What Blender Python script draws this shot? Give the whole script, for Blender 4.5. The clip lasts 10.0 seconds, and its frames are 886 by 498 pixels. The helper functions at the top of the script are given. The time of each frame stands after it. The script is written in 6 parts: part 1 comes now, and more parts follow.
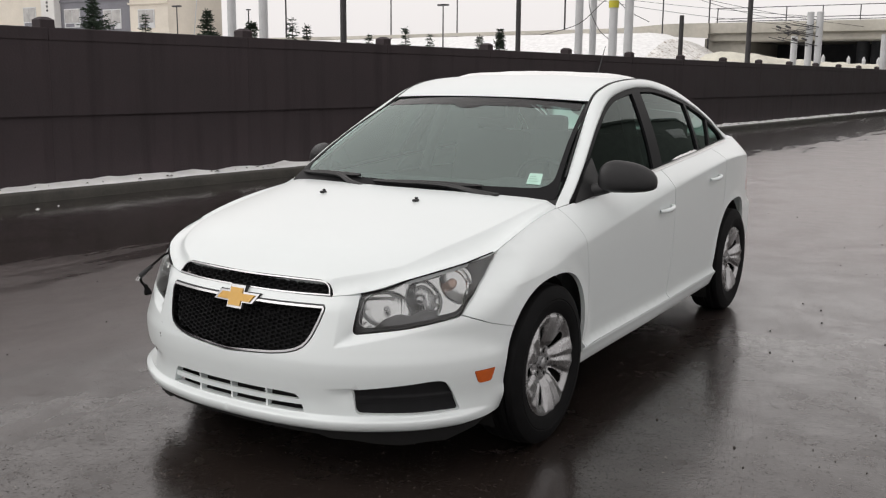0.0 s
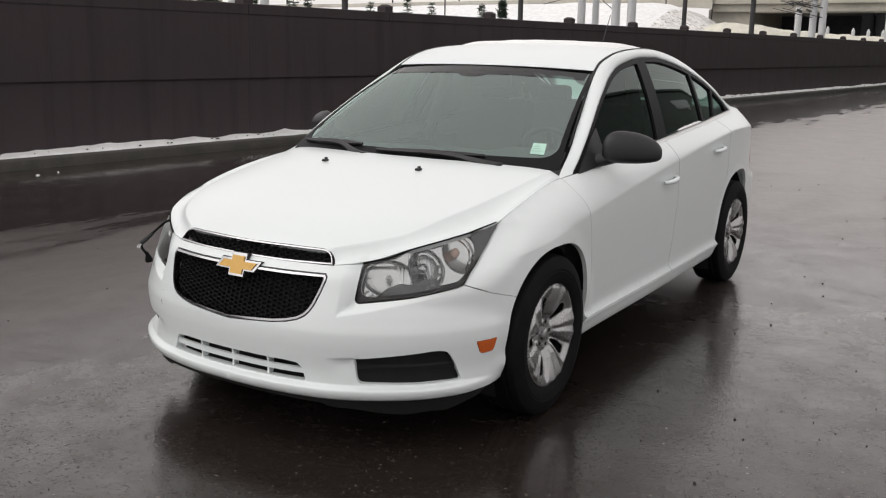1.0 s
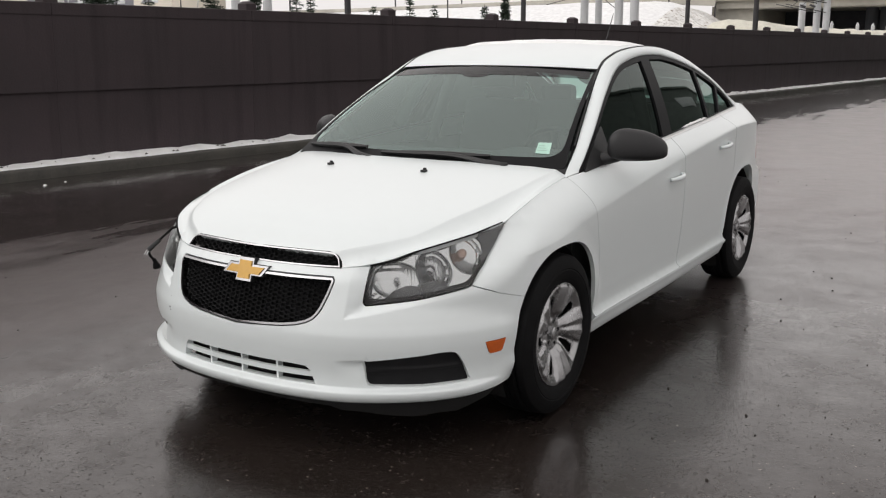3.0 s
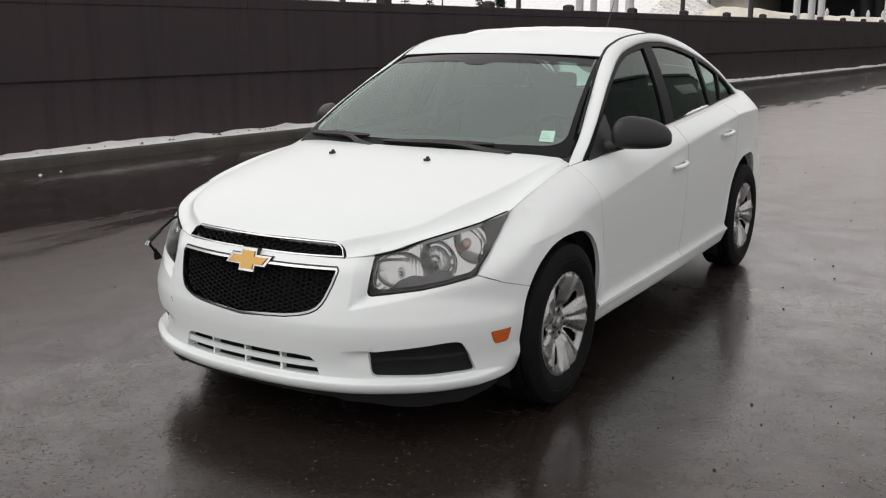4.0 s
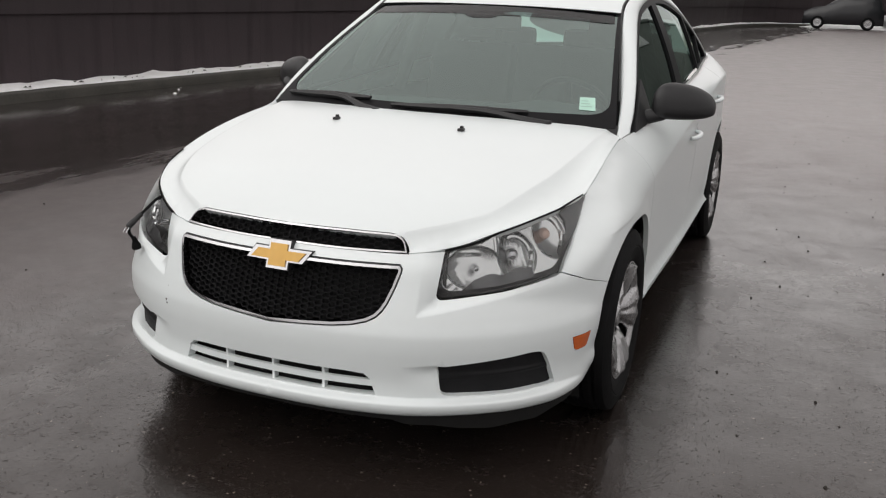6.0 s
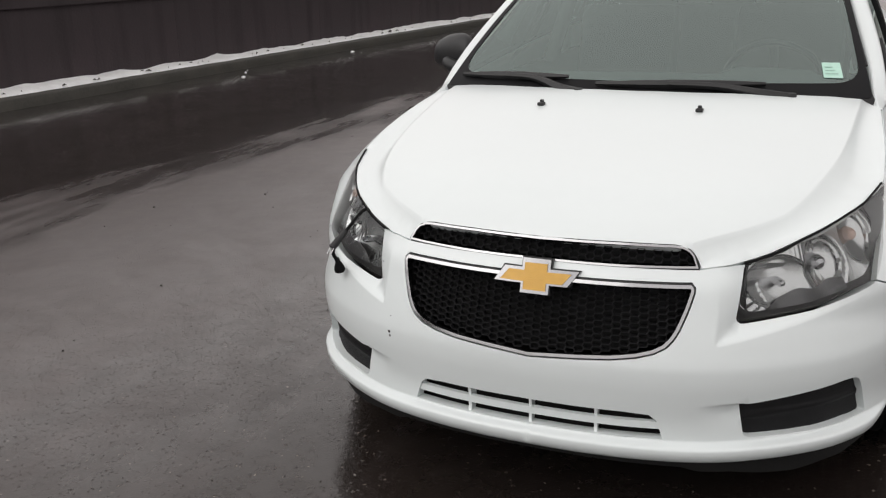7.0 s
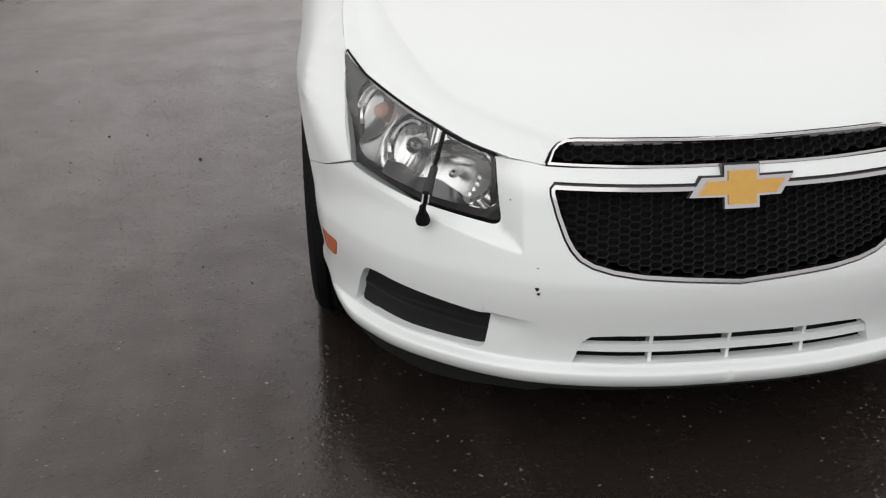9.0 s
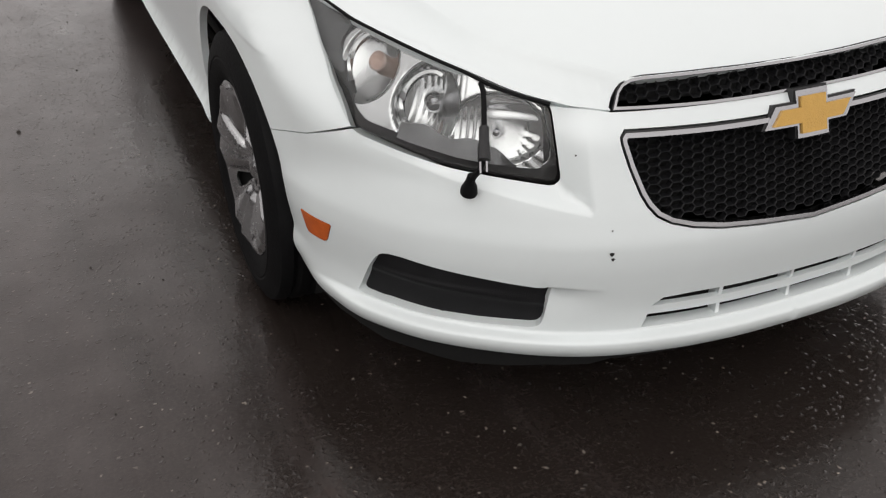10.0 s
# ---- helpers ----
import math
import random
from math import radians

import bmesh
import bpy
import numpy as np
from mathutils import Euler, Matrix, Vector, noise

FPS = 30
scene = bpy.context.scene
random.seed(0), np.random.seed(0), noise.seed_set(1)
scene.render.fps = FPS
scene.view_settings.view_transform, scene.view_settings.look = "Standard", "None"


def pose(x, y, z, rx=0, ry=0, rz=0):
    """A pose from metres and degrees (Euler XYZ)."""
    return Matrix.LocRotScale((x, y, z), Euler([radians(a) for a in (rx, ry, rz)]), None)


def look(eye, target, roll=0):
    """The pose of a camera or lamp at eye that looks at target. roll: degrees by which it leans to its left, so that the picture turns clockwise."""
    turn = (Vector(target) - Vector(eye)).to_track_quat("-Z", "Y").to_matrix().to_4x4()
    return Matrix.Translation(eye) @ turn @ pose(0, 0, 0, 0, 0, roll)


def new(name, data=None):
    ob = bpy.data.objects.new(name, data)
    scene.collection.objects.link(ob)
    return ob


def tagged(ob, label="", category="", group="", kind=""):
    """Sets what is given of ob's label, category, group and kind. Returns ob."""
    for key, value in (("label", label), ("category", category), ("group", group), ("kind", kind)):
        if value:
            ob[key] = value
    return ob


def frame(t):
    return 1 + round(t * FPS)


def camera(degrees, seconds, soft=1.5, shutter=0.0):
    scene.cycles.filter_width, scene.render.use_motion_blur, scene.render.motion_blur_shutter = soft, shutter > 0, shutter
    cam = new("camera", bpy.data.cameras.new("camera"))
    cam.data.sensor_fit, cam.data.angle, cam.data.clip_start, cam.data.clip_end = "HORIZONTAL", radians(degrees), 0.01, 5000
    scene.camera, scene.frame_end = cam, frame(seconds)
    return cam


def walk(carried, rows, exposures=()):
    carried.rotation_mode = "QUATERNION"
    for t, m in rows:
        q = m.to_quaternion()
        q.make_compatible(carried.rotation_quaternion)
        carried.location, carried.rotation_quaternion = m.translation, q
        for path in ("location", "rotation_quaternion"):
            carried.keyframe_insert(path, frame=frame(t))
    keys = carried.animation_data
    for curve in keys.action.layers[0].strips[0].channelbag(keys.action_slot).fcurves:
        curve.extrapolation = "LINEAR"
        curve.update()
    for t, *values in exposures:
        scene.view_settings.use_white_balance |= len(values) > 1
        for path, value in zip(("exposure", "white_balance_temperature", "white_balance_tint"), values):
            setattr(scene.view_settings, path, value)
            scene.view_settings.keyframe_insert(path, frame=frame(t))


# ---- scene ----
cam = camera(50.0, 10.0, soft=1.2)
PATH = [
    (0, (2.458, -3.382, 1.459), (1.420, -1.711, 1.102), 0.6),
    (0.5, (2.451, -3.376, 1.456), (1.418, -1.706, 1.076), 0.9),
    (1, (2.440, -3.373, 1.454), (1.409, -1.711, 1.035), 1.1),
    (1.5, (2.432, -3.368, 1.452), (1.392, -1.715, 1.020), 0.9),
    (2, (2.433, -3.379, 1.454), (1.391, -1.724, 1.035), 0.6),
    (2.5, (2.442, -3.376, 1.449), (1.395, -1.723, 1.036), -0.0),
    (4, (2.394, -3.364, 1.444), (1.361, -1.708, 1.007), -0.2),
    (4.5, (2.293, -3.365, 1.432), (1.320, -1.693, 0.926), -0.2),
    (5, (2.094, -3.352, 1.429), (1.219, -1.644, 0.865), 1.8),
    (5.2, (1.990, -3.305, 1.423), (1.153, -1.566, 0.897), 3.1),
    (6.3, (1.228, -3.201, 1.443), (0.537, -1.404, 0.903), 1.6),
    (6.5, (1.088, -3.184, 1.449), (0.357, -1.410, 0.886), 1.0),
    (7, (0.687, -2.988, 1.425), (-0.084, -1.243, 0.824), -1.5),
    (7.5, (0.274, -2.937, 1.395), (-0.272, -1.141, 0.704), 1.0),
    (8, (-0.059, -2.842, 1.397), (-0.349, -1.008, 0.654), -0.5),
    (8.5, (-0.410, -2.627, 1.393), (-0.569, -0.825, 0.540), -3.1),
    (9, (-0.777, -2.555, 1.390), (-0.592, -0.773, 0.502), -0.8),
    (9.5, (-1.012, -2.327, 1.338), (-0.564, -0.649, 0.347), -0.6),
    (9.7, (-1.110, -2.192, 1.336), (-0.552, -0.570, 0.307), -0.6),
    (10, (-1.274, -2.071, 1.339), (-0.577, -0.513, 0.297), 0.3),
]
walk(cam, [(t, look(eye, target, roll)) for t, eye, target, roll in PATH])

# ---- light: a bright, even overcast sky ----
SUN_UP, SUN_ROUND = radians(44), radians(220)
world = bpy.data.worlds.new("overcast")
scene.world = world
world.use_nodes = True
wn, wl = world.node_tree.nodes, world.node_tree.links
sky = wn.new("ShaderNodeTexSky")
sky.sky_type, sky.sun_disc, sky.sun_elevation, sky.sun_rotation = "NISHITA", False, SUN_UP, SUN_ROUND
sky.air_density, sky.dust_density = 1.0, 3.0
grey = wn.new("ShaderNodeHueSaturation")
grey.inputs["Saturation"].default_value = 0.06
cloud = wn.new("ShaderNodeMix")
cloud.data_type = "RGBA"
cloud.inputs["Factor"].default_value = 0.8
cloud.inputs["B"].default_value = (9.30, 8.87, 8.74, 1)
wl.new(sky.outputs["Color"], grey.inputs["Color"])
wl.new(grey.outputs["Color"], cloud.inputs["A"])
# an overcast sky grows brighter from the horizon to the zenith
up, rise, lit = wn.new("ShaderNodeTexCoord"), wn.new("ShaderNodeMapRange"), wn.new("ShaderNodeVectorMath")
height = wn.new("ShaderNodeSeparateXYZ")
rise.inputs["To Min"].default_value, rise.inputs["To Max"].default_value = 1.12, 1.2
lit.operation = "SCALE"
wl.new(up.outputs["Generated"], height.inputs[0])
wl.new(height.outputs["Z"], rise.inputs["Value"])
wl.new(cloud.outputs["Result"], lit.inputs[0])
wl.new(rise.outputs[0], lit.inputs["Scale"])
wl.new(lit.outputs[0], wn["Background"].inputs["Color"])
wn["Background"].inputs["Strength"].default_value = 0.1
sun = new("sun", bpy.data.lights.new("sun", "SUN"))
sun.data.energy, sun.data.angle, sun.data.color = 0.7, radians(60), (1.0, 0.97, 0.93)
sun.matrix_world = look((-5, -6, 7.5), (0, 0, 0))
scene.view_settings.exposure = 0.0

# ---- materials ----
def material(name, colour, rough=0.5, metal=0.0, coat=0.0, vary=0.0, scale=8.0, bump=0.0, bump_scale=60.0, rough_vary=0.0, spec=0.5, clear=0.0, ior=1.45, random_tint=0.0):
    """A surface with grain at two scales: noise in its colour and roughness, and fine relief."""
    m = bpy.data.materials.new(name)
    m.use_nodes = True
    n, l = m.node_tree.nodes, m.node_tree.links
    p = n["Principled BSDF"]
    p.inputs["Base Color"].default_value = (*colour, 1)
    p.inputs["Roughness"].default_value, p.inputs["Metallic"].default_value = rough, metal
    p.inputs["Coat Weight"].default_value, p.inputs["Coat Roughness"].default_value = coat, 0.04
    p.inputs["Specular IOR Level"].default_value, p.inputs["IOR"].default_value = spec, ior
    p.inputs["Transmission Weight"].default_value = clear
    at = n.new("ShaderNodeTexCoord")
    if vary or rough_vary:
        big, small = n.new("ShaderNodeTexNoise"), n.new("ShaderNodeTexNoise")
        for node, s in ((big, scale), (small, scale * 9)):
            node.inputs["Scale"].default_value, node.inputs["Detail"].default_value = s, 5
            l.new(at.outputs["Object"], node.inputs["Vector"])
        both = n.new("ShaderNodeMath")
        both.operation = "MULTIPLY_ADD"
        both.inputs[1].default_value = 0.45
        l.new(small.outputs["Fac"], both.inputs[0])
        l.new(big.outputs["Fac"], both.inputs[2])
        spread = n.new("ShaderNodeMapRange")
        spread.inputs["From Min"].default_value, spread.inputs["From Max"].default_value = 0.45, 1.0
        l.new(both.outputs[0], spread.inputs["Value"])
        if vary:
            mix = n.new("ShaderNodeMix")
            mix.data_type = "RGBA"
            mix.inputs["A"].default_value = (*[c * (1 - vary) for c in colour], 1)
            mix.inputs["B"].default_value = (*[min(1, c * (1 + vary)) for c in colour], 1)
            l.new(spread.outputs[0], mix.inputs["Factor"])
            last = mix.outputs["Result"]
            if random_tint:
                info, hsv, r = n.new("ShaderNodeObjectInfo"), n.new("ShaderNodeHueSaturation"), n.new("ShaderNodeMapRange")
                r.inputs["To Min"].default_value, r.inputs["To Max"].default_value = 1 - random_tint, 1 + random_tint
                l.new(info.outputs["Random"], r.inputs["Value"])
                l.new(r.outputs[0], hsv.inputs["Value"])
                l.new(last, hsv.inputs["Color"])
                last = hsv.outputs["Color"]
            l.new(last, p.inputs["Base Color"])
        if rough_vary:
            rr = n.new("ShaderNodeMapRange")
            rr.inputs["To Min"].default_value, rr.inputs["To Max"].default_value = max(0.02, rough - rough_vary), min(1, rough + rough_vary)
            l.new(spread.outputs[0], rr.inputs["Value"])
            l.new(rr.outputs[0], p.inputs["Roughness"])
    if bump:
        tex, b = n.new("ShaderNodeTexNoise"), n.new("ShaderNodeBump")
        tex.inputs["Scale"].default_value, tex.inputs["Detail"].default_value = bump_scale, 6
        b.inputs["Strength"].default_value, b.inputs["Distance"].default_value = bump, 0.01
        l.new(at.outputs["Object"], tex.inputs["Vector"])
        l.new(tex.outputs["Fac"], b.inputs["Height"])
        l.new(b.outputs["Normal"], p.inputs["Normal"])
    return m


def pane(name, tint, gloss=(1.0, 1.0, 1.0), ior=1.5, rough=0.0):
    """Thin glass: a tinted see-through sheet with Fresnel reflection."""
    m = bpy.data.materials.new(name)
    m.use_nodes = True
    n, l = m.node_tree.nodes, m.node_tree.links
    n.remove(n["Principled BSDF"])
    see, shine, mix, fr = n.new("ShaderNodeBsdfTransparent"), n.new("ShaderNodeBsdfGlossy"), n.new("ShaderNodeMixShader"), n.new("ShaderNodeFresnel")
    see.inputs["Color"].default_value = (*tint, 1)
    shine.inputs["Color"].default_value = (*gloss, 1)
    shine.inputs["Roughness"].default_value = rough
    fr.inputs["IOR"].default_value = ior
    l.new(fr.outputs[0], mix.inputs[0])
    l.new(see.outputs[0], mix.inputs[1])
    l.new(shine.outputs[0], mix.inputs[2])
    l.new(mix.outputs[0], n["Material Output"].inputs["Surface"])
    return m


def wet_asphalt():
    """Dark wet asphalt: pale aggregate specks, wetter and drier patches, a water film that pools, sky sheen in the
    lane's colour.
    """
    m = bpy.data.materials.new("wet_asphalt")
    m.use_nodes = True
    n, l = m.node_tree.nodes, m.node_tree.links
    p = n["Principled BSDF"]
    at = n.new("ShaderNodeTexCoord")

    def noise_at(scale, detail=5, rough=0.55):
        t = n.new("ShaderNodeTexNoise")
        t.inputs["Scale"].default_value, t.inputs["Detail"].default_value, t.inputs["Roughness"].default_value = scale, detail, rough
        l.new(at.outputs["Object"], t.inputs["Vector"])
        return t.outputs["Fac"]

    def ramp(value, lo, hi, a=0.0, b=1.0):
        r = n.new("ShaderNodeMapRange")
        for key, v in (("From Min", lo), ("From Max", hi), ("To Min", a), ("To Max", b)):
            r.inputs[key].default_value = v
        l.new(value, r.inputs["Value"])
        return r.outputs[0]

    def mix(f, a, b):
        x = n.new("ShaderNodeMix")
        x.data_type = "RGBA"
        l.new(f, x.inputs["Factor"])
        for key, c in (("A", a), ("B", b)):
            if isinstance(c, tuple):
                x.inputs[key].default_value = (*c, 1)
            else:
                l.new(c, x.inputs[key])
        return x.outputs["Result"]

    def times(value, k):
        x = n.new("ShaderNodeMath")
        x.operation = "MULTIPLY"
        x.inputs[1].default_value = k
        l.new(value, x.inputs[0])
        return x.outputs[0]

    def add(u, v):
        x = n.new("ShaderNodeMath")
        x.operation = "ADD"
        l.new(u, x.inputs[0])
        l.new(v, x.inputs[1])
        return x.outputs[0]

    patches, fine, mid = noise_at(0.45, 6), noise_at(110, 3, 0.7), noise_at(9, 5, 0.65)
    stone = n.new("ShaderNodeTexVoronoi")
    stone.inputs["Scale"].default_value = 75
    bend, bent = n.new("ShaderNodeTexNoise"), n.new("ShaderNodeVectorMath")
    bend.inputs["Scale"].default_value, bend.inputs["Detail"].default_value = 60, 3
    bent.operation = "MULTIPLY_ADD"
    bent.inputs[1].default_value = (0.02, 0.02, 0.02)
    l.new(at.outputs["Object"], bend.inputs["Vector"])
    l.new(bend.outputs["Color"], bent.inputs[0])
    l.new(at.outputs["Object"], bent.inputs[2])
    l.new(bent.outputs[0], stone.inputs["Vector"])
    speck = n.new("ShaderNodeMath")
    speck.operation = "MULTIPLY"
    l.new(ramp(stone.outputs["Distance"], 0.32, 0.16), speck.inputs[0])
    sep = n.new("ShaderNodeSeparateColor")
    l.new(stone.outputs["Color"], sep.inputs[0])
    l.new(ramp(sep.outputs[0], 0.95, 1.0), speck.inputs[1])
    ground_tone = mix(ramp(patches, 0.35, 0.65), (0.0092, 0.0066, 0.0056), (0.0175, 0.0130, 0.0112))
    ground_tone = mix(ramp(mid, 0.45, 0.75), ground_tone, (0.021, 0.0163, 0.0142))
    ground_tone = mix(ramp(fine, 0.45, 0.75), ground_tone, (0.034, 0.0275, 0.024))
    ground_tone = mix(speck.outputs[0], ground_tone, (0.27, 0.235, 0.20))
    film = ramp(noise_at(2.3, 10, 0.72), 0.36, 0.64)
    # standing water in the gutter: a strip along the wall with a ragged edge
    turn = n.new("ShaderNodeMapping")
    turn.inputs["Rotation"].default_value = (0, 0, radians(5.3))
    turn.inputs["Scale"].default_value = (3.2, 0.55, 1)
    l.new(at.outputs["Object"], turn.inputs["Vector"])
    ragged = n.new("ShaderNodeTexNoise")
    ragged.inputs["Scale"].default_value, ragged.inputs["Detail"].default_value, ragged.inputs["Roughness"].default_value = 0.9, 8, 0.62
    l.new(turn.outputs[0], ragged.inputs["Vector"])
    place = n.new("ShaderNodeSeparateXYZ")
    l.new(at.outputs["Object"], place.inputs[0])
    from_wall = add(add(place.outputs["X"], times(place.outputs["Y"], -0.0923)), times(ragged.outputs["Fac"], 3.8))
    gutter = ramp(from_wall, -2.25, -1.5, 1.0, 0.0)
    # the open lane has drained to a rough skin, its colour raised for sky sheen; the lee of the car stays wet
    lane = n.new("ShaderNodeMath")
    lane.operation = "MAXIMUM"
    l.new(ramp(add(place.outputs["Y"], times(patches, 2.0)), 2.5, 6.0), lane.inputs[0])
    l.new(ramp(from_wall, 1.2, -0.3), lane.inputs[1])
    # the sky's sheen is painted into the lane's colour, paler still towards the far end
    lane_sheen = mix(lane.outputs[0], ground_tone, mix(ramp(add(place.outputs["Y"], times(mid, 2.0)), 3.0, 11.0), mix(ramp(mid, 0.35, 0.7), (0.053, 0.0425, 0.041), (0.076, 0.0620, 0.0595)), mix(ramp(mid, 0.3, 0.7), (0.125, 0.103, 0.101), (0.165, 0.137, 0.134))))
    l.new(mix(gutter, lane_sheen, ground_tone), p.inputs["Base Color"])
    l.new(mix(gutter, mix(lane.outputs[0], ramp(film, 0, 1, 0.30, 0.20), (0.42, 0.42, 0.42)), (0.2, 0.2, 0.2)), p.inputs["Roughness"])
    p.inputs["IOR"].default_value = 1.40
    p.inputs["Specular IOR Level"].default_value = 0.34
    l.new(ramp(film, 0, 1, 0.55, 1.0), p.inputs["Coat Weight"])
    l.new(mix(gutter, mix(lane.outputs[0], ramp(film, 0, 1, 0.11, 0.07), (0.26, 0.26, 0.26)), (0.065, 0.065, 0.065)), p.inputs["Coat Roughness"])
    p.inputs["Coat IOR"].default_value = 1.40
    p.inputs["Specular Tint"].default_value = (1.0, 0.87, 0.83, 1)
    # slow swells of the surface, shallow ripples, then the grain of the stone
    swell, grain = n.new("ShaderNodeBump"), n.new("ShaderNodeBump")
    swell.inputs["Distance"].default_value = 1.0
    l.new(add(times(noise_at(1.6, 3, 0.5), 0.0012), times(noise_at(7, 5, 0.55), 0.0007)), swell.inputs["Height"])
    grain.inputs["Distance"].default_value = 0.006
    l.new(ramp(gutter, 0, 1, 0.5, 0.15), grain.inputs["Strength"])
    proud = n.new("ShaderNodeMath")
    proud.operation = "MULTIPLY"
    l.new(ramp(stone.outputs["Distance"], 0.40, 0.05), proud.inputs[0])
    l.new(ramp(sep.outputs[1], 0.45, 0.9), proud.inputs[1])
    l.new(add(times(noise_at(150, 4, 0.65), 0.13), times(proud.outputs[0], 0.40)), grain.inputs["Height"])
    l.new(swell.outputs["Normal"], grain.inputs["Normal"])
    fine_film = n.new("ShaderNodeBump")
    fine_film.inputs["Distance"].default_value = 0.006
    l.new(ramp(gutter, 0, 1, 0.6, 0.2), fine_film.inputs["Strength"])
    l.new(add(times(noise_at(48, 3, 0.55), 0.30), times(proud.outputs[0], 0.40)), fine_film.inputs["Height"])
    l.new(swell.outputs["Normal"], fine_film.inputs["Normal"])
    l.new(fine_film.outputs["Normal"], p.inputs["Coat Normal"])
    l.new(grain.outputs["Normal"], p.inputs["Normal"])
    return m


ASPHALT = wet_asphalt()


def streaked(name, colour, dark, rough):
    """A stained upright surface: blotches, and streaks that run down it."""
    m = material(name, colour, rough, vary=0.25, scale=1.1, bump=0.35, bump_scale=35, rough_vary=0.1)
    n, l = m.node_tree.nodes, m.node_tree.links
    at, stretch, tex, fade, mix = n.new("ShaderNodeTexCoord"), n.new("ShaderNodeMapping"), n.new("ShaderNodeTexNoise"), n.new("ShaderNodeMapRange"), n.new("ShaderNodeMix")
    geo = n.new("ShaderNodeNewGeometry")
    stretch.inputs["Scale"].default_value = (5.0, 5.0, 0.35)
    tex.inputs["Scale"].default_value, tex.inputs["Detail"].default_value = 1.0, 6
    fade.inputs["From Min"].default_value, fade.inputs["From Max"].default_value = 0.50, 0.72
    mix.data_type = "RGBA"
    mix.inputs["B"].default_value = (*dark, 1)
    p = n["Principled BSDF"]
    l.new(p.inputs["Base Color"].links[0].from_socket, mix.inputs["A"])
    l.new(geo.outputs["Position"], stretch.inputs["Vector"])
    l.new(stretch.outputs[0], tex.inputs["Vector"])
    l.new(tex.outputs["Fac"], fade.inputs["Value"])
    l.new(fade.outputs[0], mix.inputs["Factor"])
    l.new(mix.outputs["Result"], p.inputs["Base Color"])
    return m


WALL = streaked("dark_stained_concrete", (0.037, 0.0272, 0.0302), (0.025, 0.018, 0.0199), 0.75)
CLADDING = streaked("dark_green_cladding", (0.10, 0.118, 0.106), (0.075, 0.088, 0.08), 0.7)
KERB = material("wet_concrete_kerb", (0.05, 0.047, 0.04), 0.5, vary=0.45, scale=3.0, bump=0.3, bump_scale=70, rough_vary=0.2)
SNOW = material("old_snow", (0.83, 0.83, 0.83), 0.9, vary=0.12, scale=4, bump=0.6, bump_scale=30)
DIRT = material("dark_grit", (0.05, 0.045, 0.04), 0.9, vary=0.5, scale=30)
PAINT = material("white_car_paint", (0.740, 0.785, 0.787), 0.32, coat=0.6, vary=0.012, scale=3, rough_vary=0.03)
PAINT.node_tree.nodes["Principled BSDF"].inputs["Coat Roughness"].default_value = 0.22
BLACK = material("black_plastic", (0.016, 0.016, 0.017), 0.42, bump=0.12, bump_scale=400, vary=0.15, scale=20, rough_vary=0.08)
TRIM_BLACK = material("gloss_black_trim", (0.010, 0.010, 0.011), 0.45, spec=0.12, vary=0.1, scale=20)
DARK = material("underbody_black", (0.008, 0.008, 0.008), 0.8, vary=0.2, scale=10)
CHROME = material("bright_chrome", (0.45, 0.45, 0.46), 0.16, metal=1.0, rough_vary=0.04, scale=30)
BRIGHT_TRIM = material("satin_bright_trim", (0.74, 0.74, 0.74), 0.35, metal=0.7, vary=0.08, scale=30, rough_vary=0.08)
STEEL = material("galvanised_steel", (0.55, 0.56, 0.57), 0.5, metal=0.4, vary=0.1, scale=3)
LAMP_FLOOR = material("grey_lamp_floor", (0.12, 0.12, 0.123), 0.22, metal=0.5, vary=0.2, scale=40, rough_vary=0.1)
MIRROR_CHROME = material("lamp_reflector", (0.58, 0.585, 0.585), 0.19, metal=1.0, rough_vary=0.04, scale=30)
BEZEL = material("black_bezel", (0.018, 0.018, 0.018), 0.4, vary=0.15, scale=30)
TIP = material("dark_grey_lamp_tip", (0.105, 0.107, 0.108), 0.45, vary=0.15, scale=60, bump=0.2, bump_scale=350)
HONEYCOMB = material("matt_black_grille", (0.009, 0.009, 0.010), 0.5, spec=0.25, vary=0.2, scale=20)
SILVER = material("silver_wheel_paint", (0.36, 0.36, 0.365), 0.24, metal=0.9, coat=0.3, vary=0.08, scale=12, rough_vary=0.08)
GOLD = material("gold_badge", (0.62, 0.36, 0.08), 0.38, metal=0.35, coat=0.4, vary=0.05, scale=40, bump=0.15, bump_scale=300)
RUBBER = material("tyre_rubber", (0.0062, 0.0062, 0.0066), 0.65, spec=0.12, vary=0.3, scale=15, bump=0.15, bump_scale=120)
FOG_BLACK = material("rough_black_plastic", (0.010, 0.010, 0.011), 0.55, spec=0.25, vary=0.2, scale=25, bump=0.15, bump_scale=350)
AMBER = material("amber_plastic", (0.56, 0.105, 0.012), 0.2, coat=0.5, vary=0.12, scale=40)
AMBER_BULB = material("amber_bulb", (0.62, 0.44, 0.37), 0.2, vary=0.1, scale=40)
RED = material("red_lamp_plastic", (0.35, 0.01, 0.012), 0.15, coat=0.5, vary=0.1, scale=30)
CLOTH = material("dark_seat_cloth", (0.085, 0.087, 0.09), 0.9, vary=0.2, scale=30, bump=0.3, bump_scale=200)
DASH = material("grey_dashboard_plastic", (0.11, 0.115, 0.115), 0.6, vary=0.15, scale=15, bump=0.15, bump_scale=300)
PAPER = material("pale_green_sticker", (0.47, 0.70, 0.60), 0.6, vary=0.06, scale=60)
